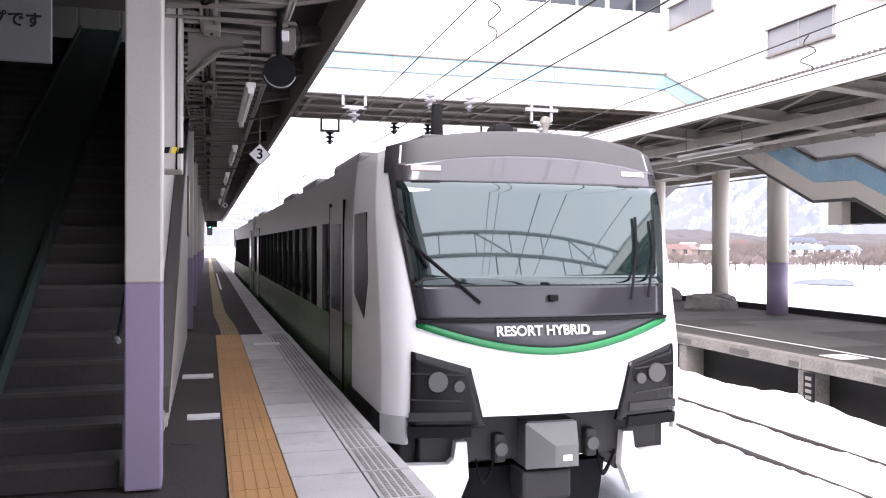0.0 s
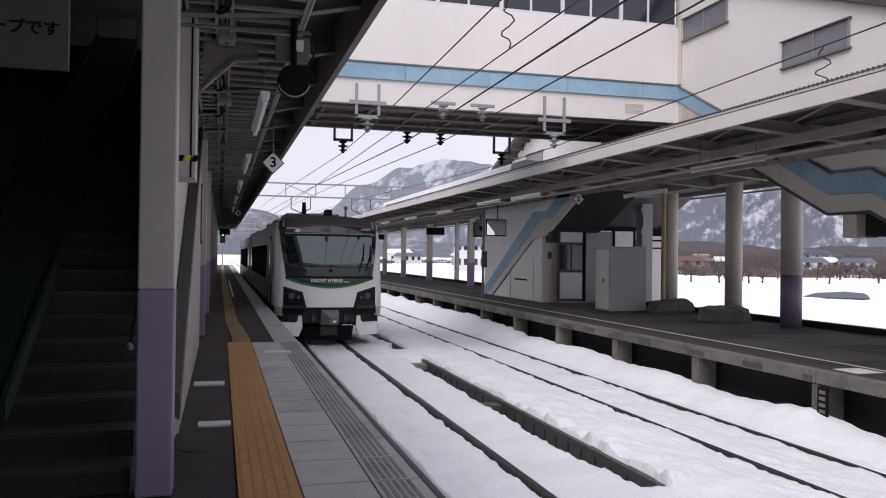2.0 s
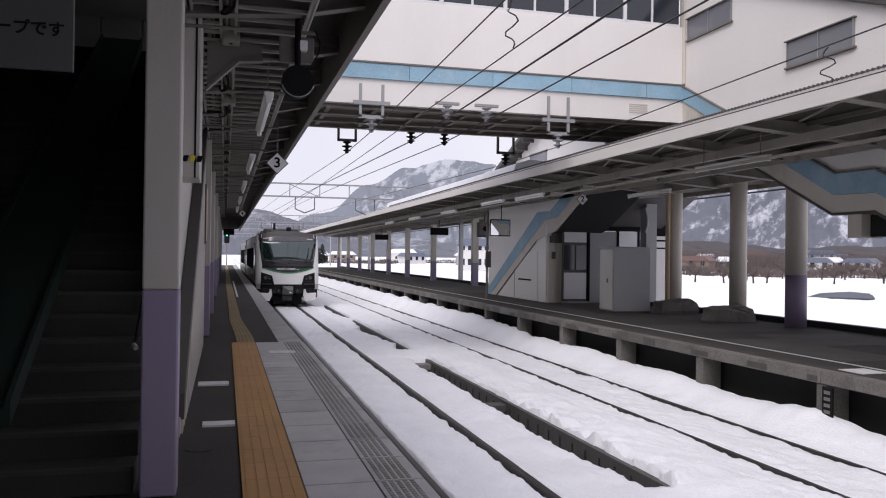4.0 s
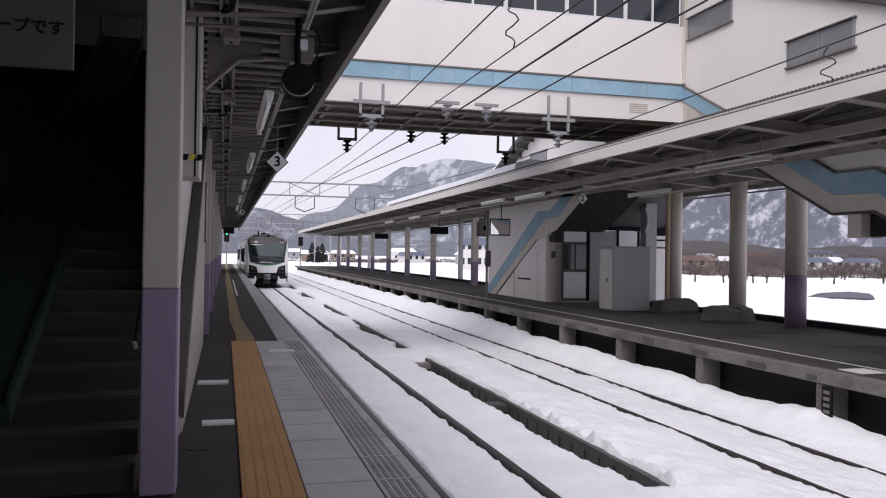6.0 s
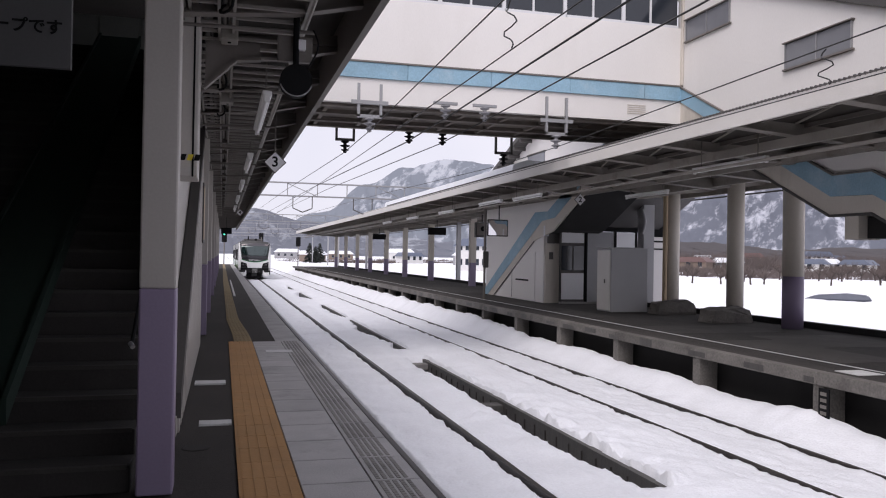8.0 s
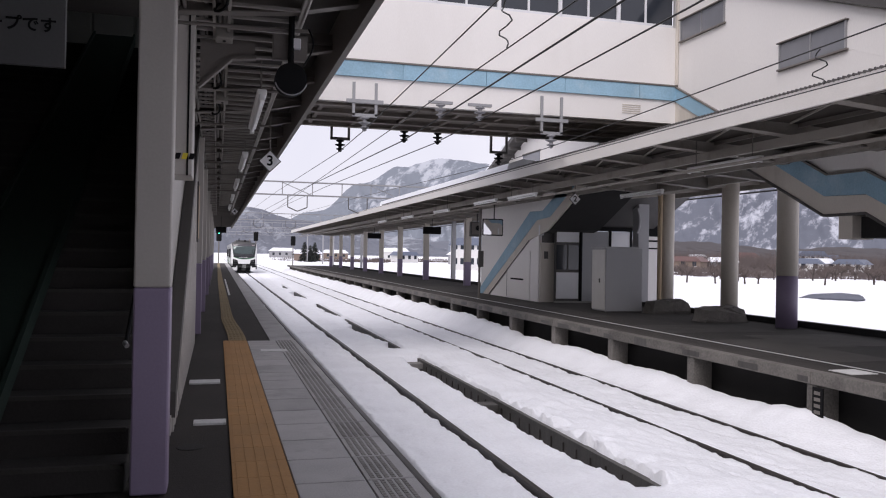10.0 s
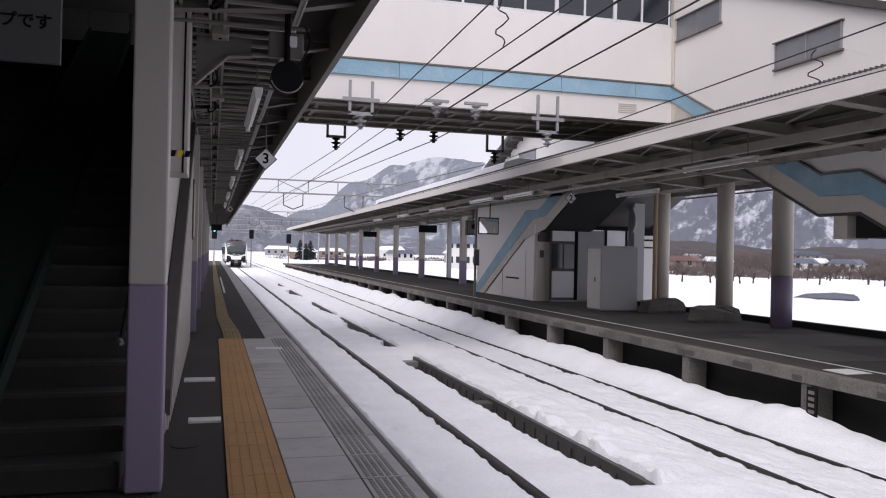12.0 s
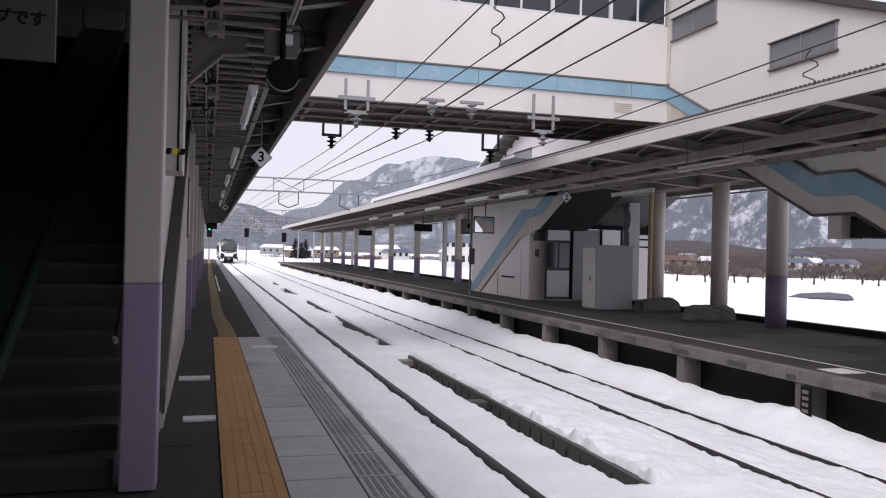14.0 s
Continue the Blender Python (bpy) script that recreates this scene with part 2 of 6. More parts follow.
def lathe(bm, profile, at, seg=14):
    """A turned solid: (radius, height) pairs about the upright through at."""
    rings = []
    for r, h in profile:
        rings.append([bm.verts.new((at[0] + r * math.cos(2 * math.pi * i / seg), at[1] + r * math.sin(2 * math.pi * i / seg), at[2] + h)) for i in range(seg)])
    for a, b in zip(rings, rings[1:]):
        for i in range(seg):
            bm.faces.new((a[i], a[(i + 1) % seg], b[(i + 1) % seg], b[i]))
    bm.faces.new(rings[0][::-1])
    bm.faces.new(rings[-1])
    return bm


def lerp(a, b, f):
    return a + (b - a) * f


def BM():
    return bmesh.new()


def tube(bm, pts, r, n=6):
    """One unbroken round tube through points that run along y."""
    rings = [[bm.verts.new((p[0] + r * math.cos(6.2832 * k / n), p[1], p[2] + r * math.sin(6.2832 * k / n))) for k in range(n)] for p in pts]
    for a, b in zip(rings, rings[1:]):
        for k in range(n):
            bm.faces.new((a[k], a[(k + 1) % n], b[(k + 1) % n], b[k]))
    return bm


def writing(name, text, size, material, parent, m, label=""):
    """Flat raised letters as a mesh part."""
    cu = bpy.data.curves.new(name, "FONT")
    cu.offset = size * 0.022
    cu.body, cu.size, cu.extrude, cu.align_x, cu.align_y = text, size, 0.002, "CENTER", "CENTER"
    tmp = bpy.data.objects.new(name, cu)
    scene.collection.objects.link(tmp)
    bpy.context.view_layer.update()
    me = bpy.data.meshes.new_from_object(tmp.evaluated_get(bpy.context.evaluated_depsgraph_get()))
    bpy.data.objects.remove(tmp)
    me.materials.clear()
    me.materials.append(material)
    ob = new(name, me)
    ob.parent, ob.matrix_basis = parent, m
    if label:
        ob["label"] = label
    return ob


# ---- ground: one sheet of snow over tracks and fields ----
RAIL_Z = -1.04
TRACK_A, TRACK_B = 2.72, 6.77
RP = -0.15            # top of the far platform


def snow_height(x, y):
    p = Vector((x, y, 0))
    z = RAIL_Z + 0.012 + 0.035 * noise.noise(p * 0.9) + 0.024 * noise.noise(p * 2.7) + 0.02 * noise.noise(p * 6) + 0.012 * noise.noise(p * 14)
    if x < 1.25:
        return min(z, -1.1) if x > -9 else -1.2
    for c, g, w in ((TRACK_A, 1.067, 0.07), (TRACK_B, 1.1, 0.042)):
        for s in (-0.5, 0.5):
            d = abs(x - c - s * g)
            if d < 0.14:
                half = w + 0.03 * noise.noise(p * 2.2) + 0.008 * noise.noise(p * 7)
                z -= 0.12 * max(0.0, 1 - (d / half) ** 6)
    # ridge between the tracks
    z += 0.06 * math.exp(-((x - 5.35) / 0.45) ** 2) * (1 + noise.noise(p * 1.3)) + 0.05 * math.exp(-((x - 3.9) / 0.25) ** 2)
    if y < 40:
        z += 0.03 * max(0.0, noise.noise(p * 4.3 + Vector((5, 2, 0))) - 0.25) - 0.06 * max(0.0, noise.noise(p * 3.1 + Vector((0, 9, 0))) - 0.42)
    # drainage trench: open near by, a broken line of holes farther on
    if 7.8 < y < 62 and 3.9 < x < 5.2:
        if y < 18.7:
            lo = 4.2 + 0.07 * noise.noise(Vector((1, y * 1.4, 3)))
            hi = 4.73 + 0.035 * noise.noise(Vector((7, y * 1.6, 3)))
            if y < 9.6:
                lo += (9.6 - y) * 0.1
        else:
            hi = 4.73
            gap = 0.3 + 0.85 * noise.noise(Vector((9.4, y * 0.23, 1.3))) + 0.22 * noise.noise(Vector((9.7, y * 1.1, 6.5)))
            lo = hi - min(0.52, gap) if gap > 0.1 and y > 20.6 else hi
        if hi <= x < hi + 0.5:
            f = 1 - (x - hi) / 0.5
            z += f * ((0.11 if y < 13 else 0.05) * max(0, 0.4 + noise.noise(p * 3.0) + 0.35 * noise.noise(p * 6)) + (0.03 * noise.noise(p * 15) if y < 21 else 0))
        if lo < x < hi:
            z = RAIL_Z - 0.6
    # bank heaped against the far platform
    if x > 7.45:
        top = -0.8 + 0.06 * min(1, max(0, y - 13) / 3) + 0.14 * min(1, max(0, (y - 21) / 4)) + 0.12 * noise.noise(Vector((2, y * 0.55, 5))) + 0.05 * noise.noise(Vector((2, y * 2.3, 8)))
        f = min(1.0, (x - 7.45) / 0.7)
        z += (top - z) * f * f * (3 - 2 * f)
        if x > 8.3:
            z = top - min(1, (x - 8.3) * 1.5) * 0.5
    if x > 14.2:
        z = -1.15 + 0.3 * math.exp(-((x - 15.2) / 0.8) ** 2) * (1 + noise.noise(p * 0.9)) + 0.25 * noise.noise(p * 0.05) + 0.14 * noise.noise(p * 0.33) + 0.14 * noise.noise(p * 0.8) + 0.1 * noise.noise(p * 1.9) - 0.25 * min(1, (x - 14.2) / 25)
    if y > 100 and x < 14:
        z = -1.05 + 0.05 * noise.noise(p * 0.4)
    return z


def build_ground():
    xs = [-2500, -900, -300, -100, -40, -15, -9, -3, 1.0]
    x = 1.15
    while x < 8.6:
        xs.append(x)
        x += 0.032
    xs += [9, 10, 12, 13.9, 14.3] + [15 + 0.9 * k for k in range(56)] + [68, 74, 81, 90, 110, 140, 180, 240, 340, 500, 800, 1400, 2600]
    ys = [-400, -60, -20, -5, 0]
    y = 3.0
    while y < 140:
        ys.append(y)
        y += 0.07 if y < 16 else 0.12 if y < 34 else (0.2 if y < 60 else 1.0)
    ys += [145, 155, 170, 190, 220, 260, 320, 420, 600, 1000, 1800, 3200]
    nx = len(xs)
    verts = [(x, y, snow_height(x, y)) for y in ys for x in xs]
    faces = [(j * nx + i, j * nx + i + 1, (j + 1) * nx + i + 1, (j + 1) * nx + i) for j in range(len(ys) - 1) for i in range(nx - 1)]
    me = bpy.data.meshes.new("ground")
    me.from_pydata(verts, [], faces)
    me.materials.append(SNOW)
    for p in me.polygons:
        p.use_smooth = True
    tagged(new("ground", me), "trampled white snow over the tracks and open fields", "snow", kind="structure")


build_ground()


WET_CONCRETE = mat("wet_dark_concrete", (0.07, 0.066, 0.062), 0.6, vary=0.3, scale=4, bump=0.3, stain=0.6, stain_color=(0.03, 0.03, 0.03), stretch=(1, 3, 0.3))


def build_tracks():
    for c, g, lift in ((TRACK_A, 1.067, 0.056), (TRACK_B, 1.1, 0.03)):
        t = thing("railway_track", (c, 0, RAIL_Z + lift), "narrow gauge railway track sunk in packed snow", "railway track", "tracks between the platforms")
        for s in (-0.5, 0.5):
            bm = BM()
            x = s * g
            sweep(bm, [(x - 0.06, -0.15), (x + 0.06, -0.15), (x + 0.06, -0.135), (x + 0.012, -0.12), (x + 0.012, -0.05), (x + 0.033, -0.04),
                       (x + 0.033, -0.004), (x + 0.025, 0), (x - 0.025, 0), (x - 0.033, -0.004), (x - 0.033, -0.04), (x - 0.012, -0.05), (x - 0.012, -0.12), (x - 0.06, -0.135)], -30, 400, 60)
            rail = part("rail", bm, RAIL, t)
            if s < 0:
                rail.location.z = 0.026 - lift
    d = thing("drainage_channel", (4.45, 0, RAIL_Z), "concrete drainage channel half buried in snow between the tracks", "drain")
    bm = BM()
    sweep(bm, rect(0.21, 0.3, -0.62, -0.02), 7.0, 60)
    part("channel_wall", bm, WET_CONCRETE, d)
    bm = BM()
    sweep(bm, rect(-0.42, -0.32, -0.62, -0.14), 7.0, 60)
    part("channel_wall", bm, OLD_CONCRETE, d)
    # Floor is coloured black, so the trench's depth shade is painted in.
    bm = BM()
    sweep(bm, rect(-0.34, 0.22, -0.57, -0.54), 7.0, 60)
    part("channel_floor", bm, BLACK, d)
    y = 8.6
    while y < 18.4:
        part("rod", bar(BM(), (0.2, y, -0.45), (0.2, y + 0.02, -0.1), 0.012, 6), RAIL, d)
        y += 0.42
    for y, m in ((13.0, WET_CONCRETE), (18.2, OLD_CONCRETE)):
        part("cross_beam", box(BM(), -0.33, 0.21, y, y + 0.3, -0.2, -0.07, 0.01), m, d)


build_tracks()

# ---- near platform ----
EDGE = 1.25
SLAB0, STRIP0, STRIP1 = 13.2, 0.12, 0.485


def build_near_platform():
    bm = BM()
    sweep(bm, rect(-8.0, EDGE - 0.03, -1.3, -0.012), -60, 97)
    tagged(part("platform", bm, ASPHALT), "dark asphalt station platform with a concrete edge", "platform", kind="structure")
    bm = BM()
    sweep(bm, [(EDGE - 0.4, -0.3), (EDGE, -0.3), (EDGE, -0.025), (EDGE - 0.02, -0.004), (EDGE - 0.4, -0.004)], SLAB0 + 0.0, 97)
    tagged(part("platform_edge", bm, CONCRETE), "grey concrete coping along the platform edge", "kerb", kind="structure")
    # paving slabs, with a ribbed band near the edge
    floor = thing("paving", (0, 0, 0), "grey concrete paving slabs beside the platform edge", "paving", kind="structure")
    y = SLAB0
    i = 0
    while y > -2.0:
        y0 = y - 0.585
        for x0, x1 in ((STRIP1, 0.93), (0.93, EDGE)):
            bm = BM()
            box(bm, x0 + 0.005, x1 - 0.004, y0 + 0.008, y - 0.008, -0.3 if x1 == EDGE else -0.06, 0.0, 0.005)
            part("slab", bm, CONCRETE, floor)
        if y > 2.5:
            bm = BM()
            for k in range(5):
                xr = 0.965 + k * 0.045
                for q in range(12):
                    yq = y0 + 0.03 + q * 0.046
                    box(bm, xr, xr + 0.026, yq, yq + 0.034, 0.0, 0.005)
            part("grip_rib", bm, OLD_CONCRETE, floor)
        y = y0
    # tactile strip: wide near, narrow and drifting beyond the slabs
    strip = thing("tactile_strip", (0, 0, 0), "worn ochre tactile paving strip with raised bars", "tactile paving", kind="structure")
    y = SLAB0
    while y > -2.0:
        bm = BM()
        box(bm, STRIP0, STRIP1 - 0.003, y - 0.399, y - 0.001, -0.05, 0.003, 0.002)
        for k in range(5):
            xr = STRIP0 + 0.025 + k * 0.068
            box(bm, xr, xr + 0.042, y - 0.399, y - 0.001, 0.003, 0.0065)
        part("tile", bm, TACTILE, strip)
        y -= 0.4
    y = SLAB0

    def drift(v):
        f = min(1.0, max(0.0, (v - SLAB0 - 0.2) / 5.0))
        return 0.34 - 0.11 * f * f * (3 - 2 * f) - 0.05 * min(1, max(0, v - 20) / 20)
    while y < 96:
        bm = BM()
        a, b = drift(y), drift(y + 0.3)
        w = 0.14 - 0.02 * min(1, (y - SLAB0) / 6)
        prism(bm, [(a - w, y + 0.002), (a + w, y + 0.002), (b + w, y + 0.298), (b - w, y + 0.298)], "z", -0.03, 0.003)
        if y < 30:
            for k in (-0.09, -0.03, 0.03, 0.09):
                prism(bm, [(a + k - 0.012, y + 0.02), (a + k + 0.012, y + 0.02), (b + k + 0.012, y + 0.28), (b + k - 0.012, y + 0.28)], "z", 0.003, 0.008)
        part("tile", bm, OLD_TACTILE, strip)
        y += 0.3
    for x0, x1, y0, y1 in ((-0.16, 0.1, 6.9, 7.06), (-0.26, 0.06, 9.02, 9.24), (0.63, 1.0, 11.7, 12.0), (0.38, 0.44, 27.0, 42.0)):
        bm = BM()
        box(bm, x0, x1, y0, y1, -0.02, 0.006 if y0 < 20 else 0.004)
        tagged(part("marking", bm, WHITE_MARK), "worn white position marking set into the platform", "marking", kind="structure")
    bm = BM()
    lathe(bm, [(0.1, -0.02), (0.1, -0.009), (0.09, -0.006), (0.05, -0.006)], (-0.16, 6.15, 0), 20)
    tagged(part("drain_cover", bm, TREAD), "small round iron drain cover in the asphalt", "drain cover", kind="structure")


build_near_platform()


def build_near_column(y, x=-0.46, w=0.205, top=3.35):
    c = thing("canopy_column", (x, y, 0), "square steel column, off-white above and mauve below", "column", "columns of the near platform")
    for name, z0, z1, m, lab in (("lower_shaft", 0, 1.2, PURPLE, "mauve painted base"), ("upper_shaft", 1.2, top, WHITE_STEEL, "")):
        bm = BM()
        box(bm, 0, w, 0, w, z0, z1, 0.012)
        part(name, bm, m, c, lab)
    return c


col = build_near_column(4.95)
thin = build_near_column(14.3, -0.36, 0.12)
for y in (19.5, 27.0, 34.0, 41.0, 48.0, 56.0, 64.0):
    copy_thing(thin, Matrix.Translation((-0.36, y, 0)))


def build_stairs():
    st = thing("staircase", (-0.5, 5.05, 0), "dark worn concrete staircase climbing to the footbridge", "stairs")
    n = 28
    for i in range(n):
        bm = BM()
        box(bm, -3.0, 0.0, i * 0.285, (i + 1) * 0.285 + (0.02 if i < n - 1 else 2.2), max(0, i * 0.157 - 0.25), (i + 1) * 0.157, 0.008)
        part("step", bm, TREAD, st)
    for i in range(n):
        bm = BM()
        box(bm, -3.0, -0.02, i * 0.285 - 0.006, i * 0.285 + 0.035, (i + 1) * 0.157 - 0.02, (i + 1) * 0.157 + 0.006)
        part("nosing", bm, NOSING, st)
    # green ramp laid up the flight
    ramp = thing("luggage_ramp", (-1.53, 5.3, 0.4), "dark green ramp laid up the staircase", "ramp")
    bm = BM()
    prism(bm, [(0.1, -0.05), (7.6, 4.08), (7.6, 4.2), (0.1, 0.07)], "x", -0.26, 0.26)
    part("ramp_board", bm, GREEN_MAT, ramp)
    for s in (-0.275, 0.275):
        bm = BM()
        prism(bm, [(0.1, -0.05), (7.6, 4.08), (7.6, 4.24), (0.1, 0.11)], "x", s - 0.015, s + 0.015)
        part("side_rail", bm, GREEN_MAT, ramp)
    hr = thing("handrail", (-0.6, 5.3, 0), "dark steel handrail on the stair wall", "handrail")
    bm = BM()
    bar(bm, (0, 0.74, 0.76), (0, 8.2, 4.87), 0.015)
    part("rail", bm, BLACK, hr)
    bm = BM()
    bar(bm, (-0.01, 0.75, 0.767), (0.01, 0.71, 0.745), 0.018)
    part("end_cap", bm, GALV, hr)
    # side wall of the stairs
    w = thing("stair_wall", (-0.3, 6.4, 0), "off-white ribbed panel wall beside the stairs with a dark sloping trim", "wall", kind="structure")
    bm = BM()
    for k in range(46):
        y0 = 0.1 + k * 0.14
        box(bm, -0.12, 0.0 if k % 2 else -0.016, y0, y0 + 0.14, 0, min(2.9, 0.14 + (y0) * 0.5) - 0.05)
    part("lower_panel", bm, WHITE_STEEL, w)
    bm = BM()
    prism(bm, [(0.2, 0.32), (7.0, 3.55), (7.0, 3.35), (4.58, 2.2), (0.2, 0.12)], "x", -0.1, 0.012)
    part("sloping_trim", bm, DARK_STEEL, w)
    bm = BM()
    prism(bm, [(0.25, 0.3), (7.0, 3.5), (0.25, 3.4)], "x", -0.16, -0.11)
    part("upper_panel", bm, WHITE_STEEL, w)
    n = part("notice_frame", box(BM(), 0.0, 0.02, 6.2, 6.9, 1.55, 2.45), DARK_STEEL, w)
    part("notice_sheet", box(BM(), 0.02, 0.024, 6.25, 6.85, 1.6, 2.4), BROWN_PIPE, n)
    # hanging casing with caution tape
    h = thing("casing", (-0.34, 6.9, 2.03), "off-white casing hung under the canopy with caution tape", "casing")
    bm = BM()
    box(bm, -0.12, 0.13, 0, 0.55, 0, 1.49, 0.01)
    part("body", bm, WHITE_STEEL, h)
    bm = BM()
    box(bm, 0.085, 0.1, -0.006, 0.02, 0.0, 1.49)
    part("seam", bm, BLACK, h)
    for k in range(5):
        bm = BM()
        x = -0.12 + k * 0.055
        prism(bm, [(x, 0.13), (x + 0.04, 0.13), (x + 0.055, 0.18), (x + 0.015, 0.18)], "y", -0.008, 0.0)
        part("tape_band", bm, YELLOW if k % 2 else BLACK, h)
    # back and ceiling over the stairs
    # The dim wall greys below take in part of the stairwell's shade.
    bm = BM()
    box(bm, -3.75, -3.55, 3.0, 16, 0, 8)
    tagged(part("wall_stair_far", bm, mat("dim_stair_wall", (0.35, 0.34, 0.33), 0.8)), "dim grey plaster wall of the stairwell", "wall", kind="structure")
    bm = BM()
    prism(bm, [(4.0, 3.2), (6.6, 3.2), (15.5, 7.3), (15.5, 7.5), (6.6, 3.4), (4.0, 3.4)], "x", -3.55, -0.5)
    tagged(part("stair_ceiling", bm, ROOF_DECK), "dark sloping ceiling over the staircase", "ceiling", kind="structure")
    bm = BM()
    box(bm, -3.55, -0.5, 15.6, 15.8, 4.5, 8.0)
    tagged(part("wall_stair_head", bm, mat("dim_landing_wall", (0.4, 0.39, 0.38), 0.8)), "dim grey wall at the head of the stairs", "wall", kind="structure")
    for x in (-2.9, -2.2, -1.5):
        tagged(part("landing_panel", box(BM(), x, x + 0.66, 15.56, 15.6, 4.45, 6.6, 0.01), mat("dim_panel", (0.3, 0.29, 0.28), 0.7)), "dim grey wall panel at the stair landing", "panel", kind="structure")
    w = thing("wall_stair_side", (0, 0, 0), "off-white outer wall of the stairwell with an added window band for light", "wall", kind="structure")
    for y0, y1, z0, z1 in ((8.0, 15.6, 3.0, 4.7), (8.0, 10.6, 4.7, 6.4), (15.2, 15.6, 4.7, 6.4), (8.0, 15.6, 6.4, 8.0)):
        part("panel", box(BM(), -0.55, -0.46, y0, y1, z0, z1), WHITE_STEEL, w)
    # Unseen window band, added to let daylight onto the landing.
    for y in (10.6, 12.9):
        fr = part("window_frame", box(BM(), -0.53, -0.48, y, y + 0.06, 4.7, 6.4), SIGN_WHITE, w)
        p = part("pane", box(BM(), -0.51, -0.5, y + 0.06, y + 2.3, 4.7, 6.4), clear_glass("added_light_opening_glass", (0.5, 0.52, 0.51), 0.08), fr)
        p.visible_shadow = False


build_stairs()


def build_waiting_wall():
    w = thing("platform_wall", (-0.5, 0, 0), "platform building wall of dark doors and pale panels", "wall", kind="structure")
    brown = mat("dark_brown_door", (0.09, 0.075, 0.065), 0.5, vary=0.15, scale=2)
    y, k = 14.0, 0
    while y < 60:
        dark = k % 4 == 0
        d = part("door" if dark else "panel", box(BM(), -0.04, 0.0 if dark else 0.02, y + 0.02, y + 1.18, 0.02, 2.25, 0.008), brown if dark else WHITE_STEEL, w)
        if dark:
            part("door_window", box(BM(), 0.0, 0.006, y + 0.2, y + 1.0, 1.1, 2.0), DARK_GLASS, d)
        y, k = y + 1.2, k + 1
    part("upper_panel", box(BM(), -0.06, 0.0, 14.0, 60.0, 2.27, 3.3), STAINED_CREAM, w)


build_waiting_wall()


def build_light_blocking_walls():
    # Added walls outside the view; they limit the light reaching the stairs.
    plaster = mat("blocker_wall_grey", (0.3, 0.29, 0.28), 0.85)
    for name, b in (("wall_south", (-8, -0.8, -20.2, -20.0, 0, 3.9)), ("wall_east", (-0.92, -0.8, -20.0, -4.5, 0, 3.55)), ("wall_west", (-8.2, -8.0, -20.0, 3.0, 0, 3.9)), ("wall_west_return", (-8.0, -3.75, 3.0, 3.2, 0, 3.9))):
        tagged(part(name, box(BM(), *b), plaster), "plain grey wall added out of view to block light", "wall", kind="structure")


build_light_blocking_walls()


